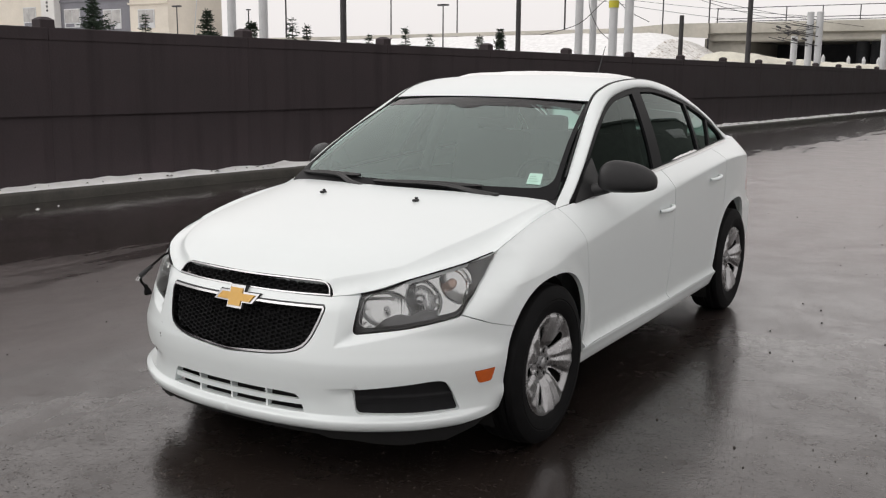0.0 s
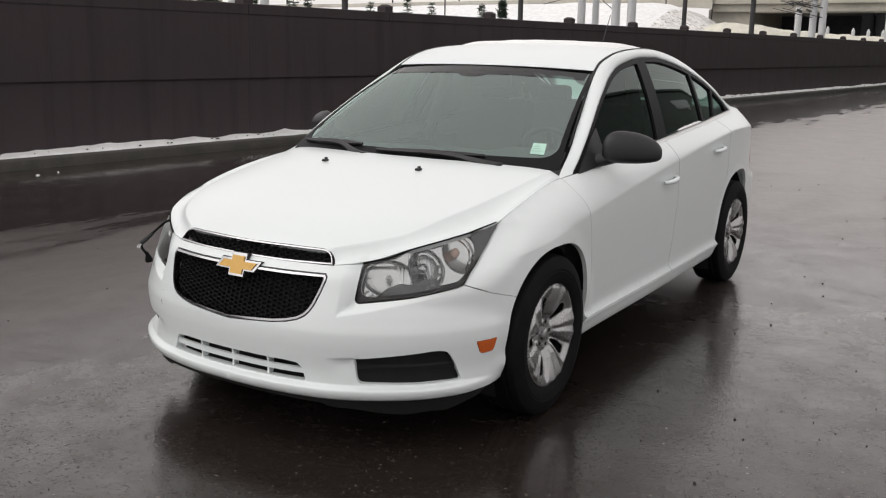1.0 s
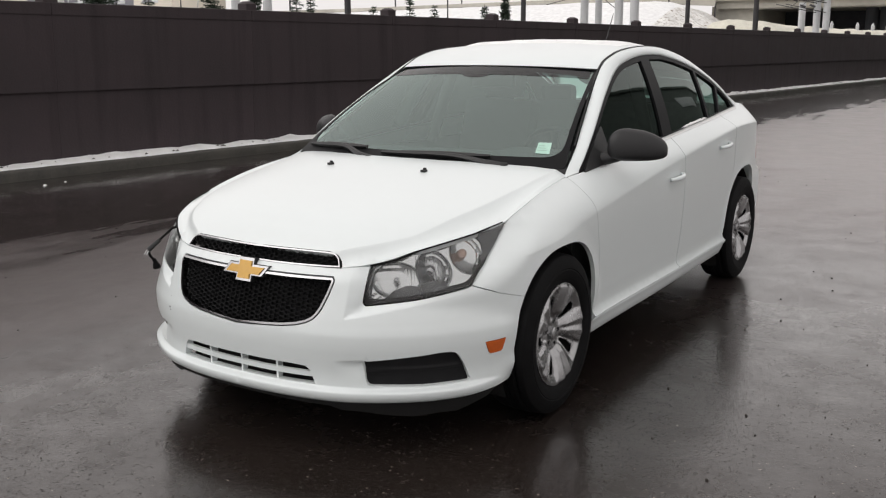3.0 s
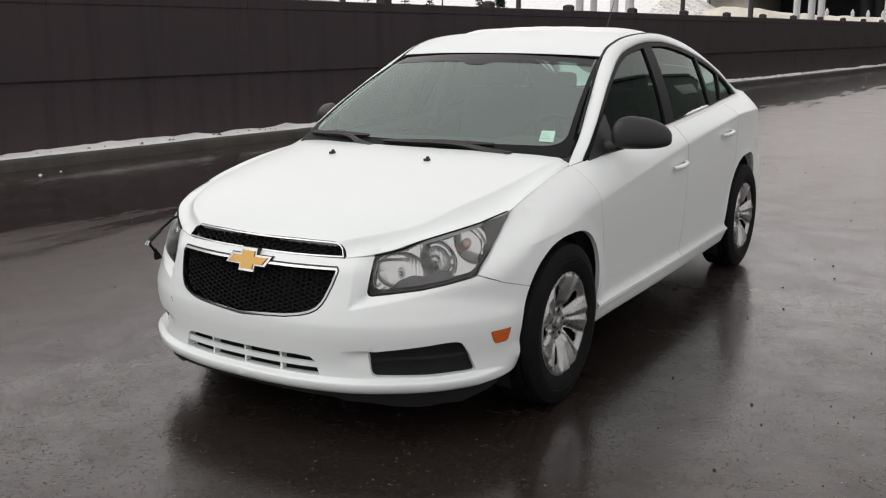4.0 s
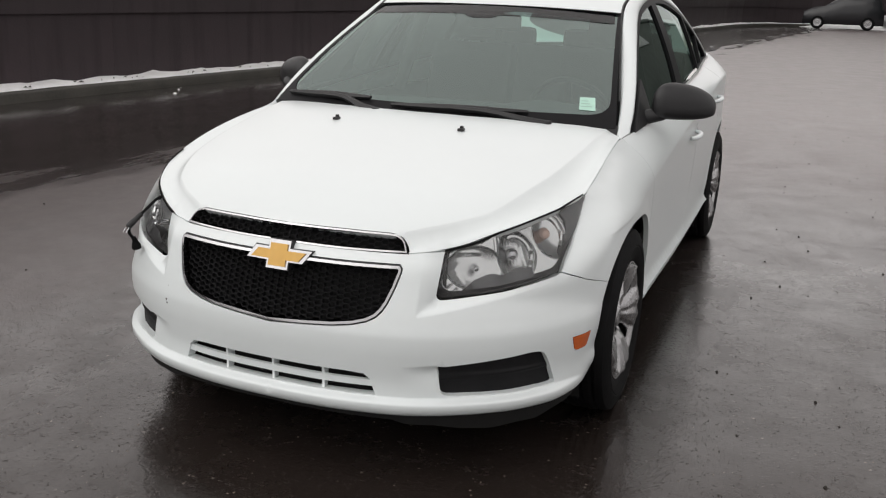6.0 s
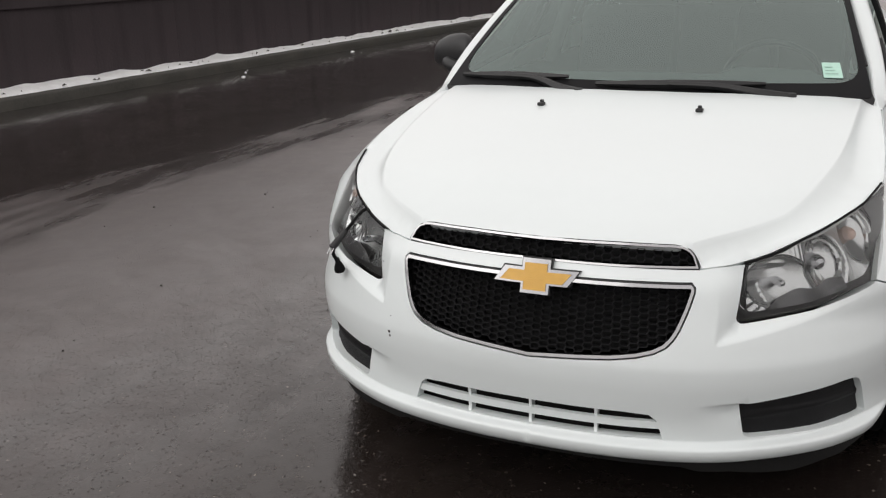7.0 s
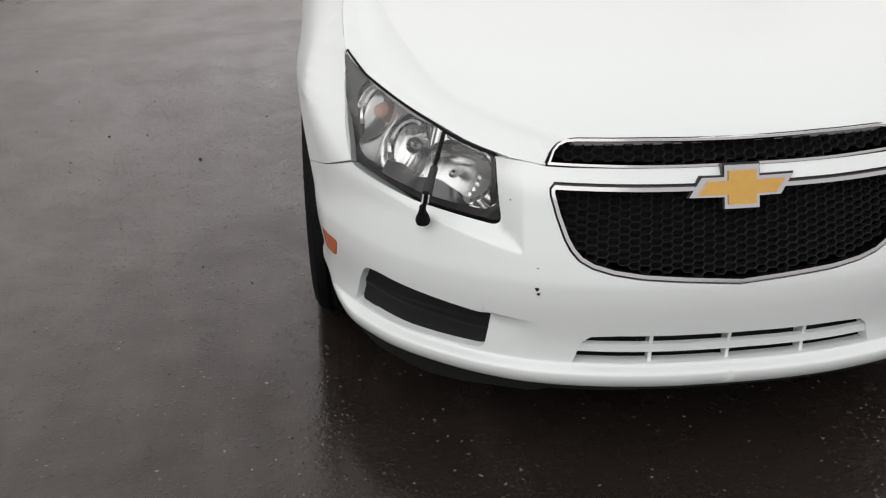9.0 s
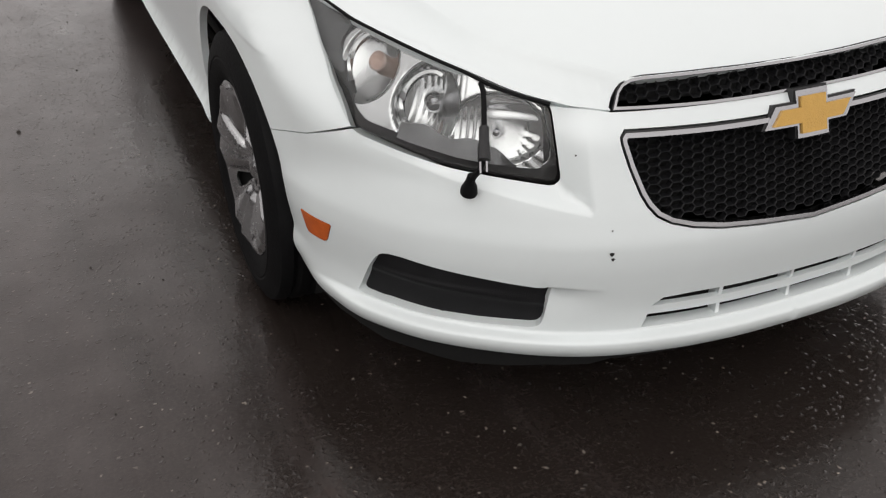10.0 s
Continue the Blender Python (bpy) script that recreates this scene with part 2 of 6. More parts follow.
INK = material("grey_print", (0.33, 0.50, 0.43), 0.6, vary=0.05, scale=60)
GLASS = pane("windscreen_glass", (0.68, 0.88, 0.82), gloss=(0.86, 1.0, 0.96), ior=2.46)
REAR_GLASS = pane("rear_window_glass", (0.55, 0.68, 0.63), gloss=(0.9, 1.0, 0.96), ior=1.40)
SIDE_GLASS = pane("side_window_glass", (0.21, 0.29, 0.265), gloss=(0.9, 1.0, 0.96), ior=1.40)
LENS = pane("clear_lamp_lens", (0.92, 0.93, 0.93), ior=1.55, rough=0.35)
BAND = pane("tinted_glass_band", (0.42, 0.40, 0.43), ior=1.3)

# ---- the car's form: x to its left, y to its rear, z up, from the middle of the front axle on the ground
def spline(*pts):
    """A smooth monotone curve through (x, y) pairs, as a function that also takes arrays."""
    xs, ys = np.array(pts, float).T
    h, d = np.diff(xs), np.diff(ys) / np.diff(xs)
    m = np.zeros(len(xs))
    for i in range(1, len(xs) - 1):
        if d[i - 1] * d[i] > 0:
            w1, w2 = 2 * h[i] + h[i - 1], h[i] + 2 * h[i - 1]
            m[i] = (w1 + w2) / (w1 / d[i - 1] + w2 / d[i])
    m[0], m[-1] = d[0], d[-1]

    def at(x):
        i = np.clip(np.searchsorted(xs, x) - 1, 0, len(h) - 1)
        t = (x - xs[i]) / h[i]
        inside = (ys[i] * (1 + 2 * t) * (1 - t) ** 2 + m[i] * h[i] * t * (1 - t) ** 2
                  + ys[i + 1] * t * t * (3 - 2 * t) - m[i + 1] * h[i] * t * t * (1 - t))
        return np.where(t < 0, ys[0] + m[0] * (x - xs[0]), np.where(t > 1, ys[-1] + m[-1] * (x - xs[-1]), inside))
    return at


def smooth(lo, hi, v):
    t = np.clip((v - lo) / (hi - lo), 0, 1)
    return t * t * (3 - 2 * t)


# the outline from above, from the middle of the nose round to the middle of the tail
PLAN = np.array([(0, -.932), (.1, -.930), (.2, -.922), (.337, -.898), (.42, -.874), (.5, -.838), (.6, -.775), (.7, -.69), (.772, -.595),
        (.820, -.51), (.846, -.45), (.868, -.36), (.886, -.2), (.892, 0), (.889, .3), (.887, .6), (.889, 1.2), (.880, 2.0), (.872, 2.55),
        (.857, 2.82), (.818, 3.16), (.778, 3.41), (.70, 3.58), (.54, 3.68), (.28, 3.72), (0, 3.73)])
_s = np.r_[0, np.cumsum(np.hypot(*np.diff(PLAN, axis=0).T))]
_s -= _s[13]
PLAN_X, PLAN_Y = spline(*zip(_s, PLAN[:, 0])), spline(*zip(_s, PLAN[:, 1]))
NOSE, TAIL = _s[0], _s[-1]
_fine = np.linspace(NOSE, TAIL, 4000)
_fx, _fy = PLAN_X(_fine), PLAN_Y(_fine)


def foot(x, y):
    """How far round the outline a place lies, and how far inside it."""
    d = np.hypot(_fx - abs(x), _fy - y)
    i = d.argmin()
    return _fine[i], d[i]


def along(x):
    """Round the nose to the half width x."""
    return np.interp(x, _fx[:1400], _fine[:1400])


NOSE_IN = spline((.17, .07), (.208, .024), (.220, .0), (.236, -.010), (.2575, -.008), (.2665, .013), (.30, .013), (.38, .004), (.42, 0), (.447, 0),
                 (.5, .012), (.55, .028), (.6, .045), (.642, .06), (.69, .095), (.73, .12), (.80, .16))
TAIL_IN = spline((.2, .06), (.3, .02), (.45, 0), (.6, .0), (.66, .03), (.8, .045), (1.0, .09), (1.08, .13))
CREASE_Z = spline((-.5, .675), (-.1, .715), (.39, .782), (1.14, .872), (1.97, .945), (2.6, .985), (3.05, .97), (3.3, .90), (3.6, .86))
BELT_Z = spline((-.5, .77), (-.3, .812), (-.2, .838), (-.08, .866), (.05, .890), (.14, .903), (.24, .915), (.36, .926), (.6, .941), (1.35, .993), (1.9, 1.025), (2.35, 1.046), (2.85, 1.070), (3.0, 1.080), (3.12, 1.083), (3.25, 1.068), (3.4, .99), (3.66, .92))
BELT_X = spline((-.5, .74), (-.3, .768), (-.2, .773), (-.08, .771), (.05, .766), (.14, .763), (.24, .760), (.36, .776), (.46, .789), (.6, .797), (1.3, .80), (2.0, .785), (2.6, .742), (3.05, .715), (3.46, .62))
SKIRT_IN = spline((.17, .09), (.25, .04), (.30, .012), (.315, .014), (.345, .028), (.42, .02), (.55, .010), (.66, .003), (.74, 0), (.80, 0))
SILL_IN = spline((.17, .09), (.235, .034), (.298, .012), (.310, .003), (.319, .015), (.345, .027), (.42, .02), (.55, .010), (.66, .003), (.74, 0), (.80, 0))


FRONT, REAR = -.020, 2.69


def side_in(a, z):
    w, zc, zb, b = PLAN_X(a), CREASE_Z(a), BELT_Z(a), BELT_X(a)
    u = np.clip((z - zc) / (zb - zc), 0, 1)
    ridge = smooth(.24, .32, a) * smooth(2.40, 2.30, a)
    low = SKIRT_IN(np.minimum(z, .74)) * (1 - ridge) + SILL_IN(np.minimum(z, .74)) * ridge
    k = smooth(.9, .1, a)
    up = (w - b) * ((1 - k) * u * (.62 + .38 * u) + k * u ** 1.75)
    v = np.maximum(z - zb, 0)
    r = np.minimum(np.hypot(a - FRONT, z - .32), np.hypot(a - REAR, z - .32))
    flare = .012 * smooth(.46, .36, r) * smooth(.25, .4, z)
    return np.where(z < zc, low, up) + .36 * v + .32 * v * v - flare


def plain_inset(a, z):
    low = smooth(.58, .46, z)
    nose, tail = smooth(-.28, -.80 + .34 * low, a), smooth(3.0, 3.5, a)
    lip = NOSE_IN(z)
    lip = np.where(z < .30, lip + (.014 + .3 * np.maximum(0, .25 - z) - lip) * smooth(-.62, -.42, a), lip)
    return side_in(a, z) * (1 - nose) * (1 - tail) + lip * nose + TAIL_IN(z) * tail


LAMP_BACK = spline((.58, -.60), (.617, -.565), (.66, -.508), (.705, -.445), (.75, -.380), (.808, -.300), (.86, -.24))
LAMP_BACK_IN = spline((.58, .020), (.617, .032), (.705, .072), (.808, .110), (.86, .12))


def inset(a, z):
    """The same, drawn flush with the back edge of the lamp."""
    b = LAMP_BACK(z)
    pull = smooth(.20, 0, a - b) * smooth(.55, .62, z) * smooth(-.95, -.60, a)
    return plain_inset(a, z) + (LAMP_BACK_IN(z) - plain_inset(b, z)) * pull


def skin(a, z, d=None):
    """The body's outer face: a metres round the outline (0 beside the front axle), z up; d: how far inside the outline."""
    e = .002
    tx, ty = PLAN_X(a + e) - PLAN_X(a - e), PLAN_Y(a + e) - PLAN_Y(a - e)
    n = np.hypot(tx, ty)
    d = inset(a, z) if d is None else d
    return np.array([PLAN_X(a) - d * ty / n, PLAN_Y(a) + d * tx / n, z + 0 * a])


HOOD_Z = spline((-.05, .66), (-.02, .705), (0, .733), (.03, .757), (.1, .797), (.2, .838), (.4, .882), (.6, .917), (.77, .945), (.95, .968), (1.2, .99))
HOOD_CREASE = spline((-.80, .31), (-.76, .36), (-.72, .42), (-.69, .46), (-.65, .503), (-.59, .555), (-.45, .612), (-.2, .662), (0, .68), (.35, .70))
PLAN_FRONT = lambda x: np.interp(np.abs(x), _fx[:1400], _fy[:1400])

EDGE_X = spline((-.80, .38), (-.762, .448), (-.731, .490), (-.699, .534), (-.664, .576), (-.629, .611), (-.592, .640), (-.551, .666), (-.509, .688), (-.42, .729),
                (-.314, .766), (-.2, .772), (-.08, .770), (.05, .764), (.14, .760), (.24, .756), (.32, .752), (.6, .75))
EDGE_Z = spline((-.80, .683), (-.762, .693), (-.731, .703), (-.699, .716), (-.664, .734), (-.629, .748), (-.592, .758), (-.551, .767), (-.509, .775), (-.42, .790),
                (-.314, .808), (-.2, .838), (-.08, .866), (.05, .890), (.14, .903), (.24, .915), (.32, .925), (.6, .94))


def hood(x, y):
    x = np.abs(x)
    nose = np.where(x < .78, PLAN_FRONT(np.minimum(x, .78)), -.58) + .122
    b, xc = EDGE_X(y), HOOD_CREASE(y)
    base = HOOD_Z(y - nose) - .020 * (x / .76) ** 2
    edge = HOOD_Z(y - (PLAN_FRONT(np.minimum(b, .78)) + .122)) - .020 * (b / .76) ** 2
    t = np.maximum(x - xc, 0) / np.maximum(b - xc, .03)
    return base + (EDGE_Z(y) - edge) * smooth(-.80, -.72, y) * t - .125 * np.clip(t, 0, 1) * np.clip(1 - t, 0, 1) ** 1.2 * np.clip((b - xc) / .115, 0, 1) ** 1.6


# ---- building helpers ----
from mathutils import geometry


def make(name, verts, faces, mat, parent=None, label="", normals=None, smooth_faces=True):
    me = bpy.data.meshes.new(name)
    me.from_pydata([tuple(map(float, v)) for v in verts], [], [tuple(map(int, f)) for f in faces])
    me.materials.append(mat)
    if smooth_faces:
        me.polygons.foreach_set("use_smooth", [True] * len(me.polygons))
    me.update()
    if normals is not None:
        me.normals_split_custom_set_from_vertices([tuple(map(float, v)) for v in normals])
    ob = new(name, me)
    if parent:
        ob.parent = parent
    if label:
        ob["label"] = label
    return ob


def part(name, bm, mat, parent=None, label="", smooth_angle=40):
    me = bpy.data.meshes.new(name)
    bmesh.ops.recalc_face_normals(bm, faces=bm.faces)
    bm.to_mesh(me)
    bm.free()
    me.materials.append(mat)
    me.polygons.foreach_set("use_smooth", [True] * len(me.polygons))
    me.set_sharp_from_angle(angle=radians(smooth_angle))
    ob = new(name, me)
    if parent:
        ob.parent = parent
    if label:
        ob["label"] = label
    return ob


def thing(name, label, category, group="", at=None):
    ob = new(name)
    if at is not None:
        ob.matrix_basis = at
    return tagged(ob, label, category, group)


def box(bm, size, at=(0, 0, 0), bevel=0.0, turn=None):
    m = Matrix.Translation(at) @ (turn or Matrix()) @ Matrix.Diagonal((*size, 1))
    made = bmesh.ops.create_cube(bm, size=1, matrix=m)["verts"]
    if bevel:
        edges = list({e for v in made for e in v.link_edges})
        bmesh.ops.bevel(bm, geom=edges, offset=bevel, segments=2, affect="EDGES", profile=0.6)
    return bm


def rod(bm, a, b, r0, r1=None, n=10):
    a, b = Vector(a), Vector(b)
    m = Matrix.Translation((a + b) / 2) @ (b - a).to_track_quat("Z", "Y").to_matrix().to_4x4()
    bmesh.ops.create_cone(bm, cap_ends=True, segments=n, radius1=r0, radius2=r0 if r1 is None else r1, depth=(b - a).length, matrix=m)
    return bm


def tube(bm, pts, radius, n=8):
    """A round bar along a line of places; radius may be a function of 0..1."""
    pts = [Vector(p) for p in pts]
    rings = []
    for i, p in enumerate(pts):
        d = (pts[min(i + 1, len(pts) - 1)] - pts[max(i - 1, 0)]).normalized()
        q = d.to_track_quat("Z", "Y").to_matrix()
        r = radius(i / (len(pts) - 1)) if callable(radius) else radius
        rings.append([bm.verts.new(p + q @ Vector((r * math.cos(2 * math.pi * k / n), r * math.sin(2 * math.pi * k / n), 0))) for k in range(n)])
    for a, b in zip(rings, rings[1:]):
        for k in range(n):
            bm.faces.new((a[k], a[(k + 1) % n], b[(k + 1) % n], b[k]))
    bm.faces.new(rings[0][::-1])
    bm.faces.new(rings[-1])
    return bm


def lathe(bm, profile, m=Matrix(), n=48, closed=False):
    """A profile of (radius, height) turned round z."""
    rings = [[bm.verts.new(m @ Vector((r * math.cos(2 * math.pi * k / n), r * math.sin(2 * math.pi * k / n), h))) for k in range(n)] for r, h in profile]
    pairs = list(zip(rings, rings[1:])) + ([(rings[-1], rings[0])] if closed else [])
    for a, b in pairs:
        for k in range(n):
            bm.faces.new((a[k], a[(k + 1) % n], b[(k + 1) % n], b[k]))
    return bm


def line(*pts, n=10):
    """A smooth line through places of any dimension (Catmull-Rom)."""
    p = np.array(pts, float)
    p = np.vstack([2 * p[0] - p[1], p, 2 * p[-1] - p[-2]])
    out = []
    for i in range(1, len(p) - 2):
        for t in np.linspace(0, 1, n, endpoint=False):
            a, b, c, d = p[i - 1:i + 3]
            out.append(.5 * (2 * b + (c - a) * t + (2 * a - 5 * b + 4 * c - d) * t * t + (3 * b - a - 3 * c + d) * t ** 3))
    return [tuple(v) for v in out] + [tuple(p[-2])]


def rounded(poly, r, n=4):
    """The corners of a closed outline cut round; r: one radius or one each."""
    out, k = [], len(poly)
    for i, p in enumerate(poly):
        rr = r[i] if isinstance(r, (list, tuple)) else r
        a, b, c = np.array(poly[i - 1], float), np.array(p, float), np.array(poly[(i + 1) % k], float)
        if rr <= 0:
            out.append(tuple(b))
            continue
        u, v = (a - b), (c - b)
        lu, lv = np.linalg.norm(u), np.linalg.norm(v)
        cut = min(rr, .45 * lu, .45 * lv)
        s, e = b + u / lu * cut, b + v / lv * cut
        out += [tuple((1 - t) ** 2 * s + 2 * t * (1 - t) * b + t * t * e) for t in np.linspace(0, 1, n)]
    return out


def resample(loop, step):
    out = []
    for i, p in enumerate(loop):
        p, q = np.array(p, float), np.array(loop[(i + 1) % len(loop)], float)
        k = max(1, int(np.ceil(np.linalg.norm(q - p) / step)))
        out += [p + (q - p) * t / k for t in range(k)]
    keep = [out[0]]
    for p in out[1:]:
        if np.linalg.norm(p - keep[-1]) > step * .08:
            keep.append(p)
    if np.linalg.norm(keep[-1] - keep[0]) < step * .08:
        keep.pop()
    return np.array(keep)


def within(pts, loop):
    x, y = pts[:, 0], pts[:, 1]
    hit = np.zeros(len(pts), bool)
    for (ax, ay), (bx, by) in zip(loop, np.roll(loop, -1, axis=0)):
        cross = ((ay > y) != (by > y))
        hit ^= cross & (x < (bx - ax) * (y - ay) / (by - ay + 1e-15) + ax)
    return hit


def trim(fn, outer, holes=(), step=.025, depth=.02, mirror=False, outward=None, both=False, edge_step=None, lines=(), fold=.007):
    """A piece cut out of the surface fn(u, v) -> x, y, z by an outline and holes in u, v, with edges turned in by depth.
    lines: creases, which the pieces follow. Returns places, faces and normals. both: with its mirror image in x. outward: a function of a place that points out."""
    loops = [resample(lp, edge_step or step) for lp in (outer, *holes)]
    lo, hi = loops[0].min(0), loops[0].max(0)
    gx, gy = np.meshgrid(np.arange(lo[0] + step / 2, hi[0], step), np.arange(lo[1] + step / 2, hi[1], step))
    gx[1::2] += step / 2 * 0
    grid = np.c_[gx.ravel(), gy.ravel()]
    ok = within(grid, loops[0])
    for h in loops[1:]:
        ok &= ~within(grid, h)
    grid = grid[ok]
    rim = np.vstack(loops)
    runs = []
    for ln in lines:
        p = np.array(ln, float)
        t = np.gradient(p, axis=0)
        t /= np.linalg.norm(t, axis=1, keepdims=True) + 1e-12
        for off in (-fold, 0, fold):
            q = p + off * np.c_[-t[:, 1], t[:, 0]]
            s = np.r_[0, np.cumsum(np.linalg.norm(np.diff(q, axis=0), axis=1))]
            at = np.linspace(0, s[-1], max(2, int(s[-1] / (step * .7)) + 1))
            q = np.c_[np.interp(at, s, q[:, 0]), np.interp(at, s, q[:, 1])]
            ok = within(q, loops[0])
            for h in loops[1:]:
                ok &= ~within(q, h)
            far = np.array([np.min(((rim - g) ** 2).sum(1)) for g in q]) > (fold * .8) ** 2
            ok &= far
            run = []
            for g, o in zip(q, ok):
                if o:
                    run.append(g)
                elif run:
                    runs.append(np.array(run))
                    run = []
            if run:
                runs.append(np.array(run))
    held = np.vstack([rim, *runs])
    if len(grid):
        near = np.array([np.min((held[:, 0] - g[0]) ** 2 + (held[:, 1] - g[1]) ** 2) for g in grid])
        grid = grid[near > (step * .5) ** 2]
    pts = np.vstack([held, grid]) if len(grid) else held
    edges, first = [], 0
    chains = []
    k0 = len(rim)
    for run in runs:
        chains += [(k0 + i, k0 + i + 1) for i in range(len(run) - 1)]
        k0 += len(run)
    for lp in loops:
        k = len(lp)
        edges += [(first + i, first + (i + 1) % k) for i in range(k)]
        first += k
    edges += chains
    vs, es, fs, _, _, _ = geometry.delaunay_2d_cdt([Vector(p) for p in pts], edges, [], 0, 1e-7)
    vs = np.array([tuple(v) for v in vs])
    mid = np.array([vs[list(f)].mean(0) for f in fs])
    ok = within(mid, loops[0])
    for h in loops[1:]:
        ok &= ~within(mid, h)
    fs = [tuple(f) for f, o in zip(fs, ok) if o]
    place = np.array(fn(vs[:, 0], vs[:, 1])).T
    e = .004
    du = np.array(fn(vs[:, 0] + e, vs[:, 1])).T - np.array(fn(vs[:, 0] - e, vs[:, 1])).T
    dv = np.array(fn(vs[:, 0], vs[:, 1] + e)).T - np.array(fn(vs[:, 0], vs[:, 1] - e)).T
    nor = np.cross(du, dv)
    nor /= np.linalg.norm(nor, axis=1, keepdims=True) + 1e-12
    a, b, c = place[[f[0] for f in fs]], place[[f[1] for f in fs]], place[[f[2] for f in fs]]
    geo = np.cross(b - a, c - a)
    flip = (geo * nor[[f[0] for f in fs]]).sum() < 0
    if outward is not None:
        m = place.mean(0)
        want = np.array(outward, float)
        if (nor.mean(0) * want).sum() < 0:
            nor, flip = -nor, not flip
    if flip:
        fs = [f[::-1] for f in fs]
    count = {}
    for f in fs:
        for i in range(3):
            count[(f[i], f[(i + 1) % 3])] = 1
    border = [(i, j) for i, j in count if (j, i) not in count]
    places, normals, faces = [place], [nor], list(fs)
    if depth:
        base = len(place)
        extra, en = [], []
        for i, j in border:
            k = base + len(extra)
            side = np.cross(place[j] - place[i], nor[i])
            side /= np.linalg.norm(side) + 1e-12
            extra += [place[i], place[j], place[j] - nor[j] * depth, place[i] - nor[i] * depth]
            en += [side] * 4
            faces.append((k + 1, k, k + 3, k + 2))
        places.append(np.array(extra))
        normals.append(np.array(en))
    place, nor = np.vstack(places), np.vstack(normals)
    if mirror or both:
        other, on = place * [-1, 1, 1], nor * [-1, 1, 1]
        of = [f[::-1] for f in faces]
        if mirror:
            return other, of, on
        k = len(place)
        return np.vstack([place, other]), faces + [tuple(i + k for i in f) for f in of], np.vstack([nor, on])
    return place, faces, nor


def panel(name, fn, outer, mat, parent, holes=(), label="", **how):
    v, f, n = trim(fn, outer, holes, **how)
    return make(name, v, f, mat, parent, label, normals=n)


def strip(name, rows, mat, parent, label="", thick=0.0):
    """A sheet through rows of places, each row a line of equal count."""
    k = len(rows[0])
    verts = [p for r in rows for p in r]
    faces = [(i * k + j, i * k + j + 1, (i + 1) * k + j + 1, (i + 1) * k + j) for i in range(len(rows) - 1) for j in range(k - 1)]
    return make(name, verts, faces, mat, parent, label)


# ---- ground, kerb, wall ----
def ground_sheet():
    bm = bmesh.new()
    bmesh.ops.create_grid(bm, x_segments=40, y_segments=40, size=1200)
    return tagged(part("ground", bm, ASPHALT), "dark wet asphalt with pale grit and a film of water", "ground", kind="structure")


ground_sheet()

# the wall's foot, from above: straight beside the road, then bending across its far end
FOOT = line((-10.87, -32.5), (-9.53, -18), (-7.519, 3.793), (-6.152, 18.6), (-5.008, 31), (-4.455, 37), (-3.90, 43), (-3.50, 47.5), (-2.5, 51.2), (0, 54.0), (8, 56.3), (40, 60), n=40)
FOOT = np.array(FOOT)
FOOT_S = np.r_[0, np.cumsum(np.hypot(*np.diff(FOOT, axis=0).T))]
FOOT_S -= np.interp(3.793, FOOT[:, 1], FOOT_S)


def foot_at(s, out=0.0):
    """A place s metres along the wall's foot, out metres towards the road, and the heading there."""
    x, y = np.interp(s, FOOT_S, FOOT[:, 0]), np.interp(s, FOOT_S, FOOT[:, 1])
    x2, y2 = np.interp(s + .2, FOOT_S, FOOT[:, 0]), np.interp(s + .2, FOOT_S, FOOT[:, 1])
    h = math.atan2(y2 - y, x2 - x)
    return x + out * math.sin(h), y - out * math.cos(h), h


def bay_meshes():
    """One three-metre bay: a lower and an upper panel, a coping, a post with a hipped cap."""
    low, up, cope, post, cap = (bmesh.new() for _ in range(5))
    box(low, (3.03, .12, .968), (1.514, .01, .484), .006)
    box(up, (3.03, .155, .888), (1.514, -.0075, 1.394), .006)
    box(cope, (3.028, .19, .15), (1.514, 0, 1.901), .014)
    box(post, (.22, .13, 1.86), (0, .075, .93), .01)
    made = bmesh.ops.create_cube(cap, size=1, matrix=Matrix.Translation((0, 0, 2.011)) @ Matrix.Diagonal((.18, .18, .10, 1)))["verts"]
    top = [cap.verts.new((sx * .09, sy * .09, 2.061)) for sx, sy in ((-1, -1), (1, -1), (1, 1), (-1, 1))]
    high = [cap.verts.new((sx * .04, sy * .04, 2.096)) for sx, sy in ((-1, -1), (1, -1), (1, 1), (-1, 1))]
    for i in range(4):
        cap.faces.new((top[i], top[(i + 1) % 4], high[(i + 1) % 4], high[i]))
    cap.faces.new(high)
    out = {}
    for name, bm in (("lower_panel", low), ("upper_panel", up), ("coping", cope), ("post", post), ("post_cap", cap)):
        me = bpy.data.meshes.new(name)
        bm.to_mesh(me)
        bm.free()
        me.materials.append(WALL)
        out[name] = me
    return out


wall = tagged(new("wall_west"), "long dark brown panelled sound wall with capped posts", "wall", kind="structure")
BAY = bay_meshes()
for k in range(-10, 30):
    x, y, h = foot_at(3.029 * k)
    x2, y2, _ = foot_at(3.029 * (k + 1))
    m = Matrix.Translation((x, y, 0)) @ Matrix.Rotation(math.atan2(y2 - y, x2 - x), 4, "Z")
    for name, me in BAY.items():
        ob = new(name, me)
        ob.parent = wall
        ob.matrix_basis = m


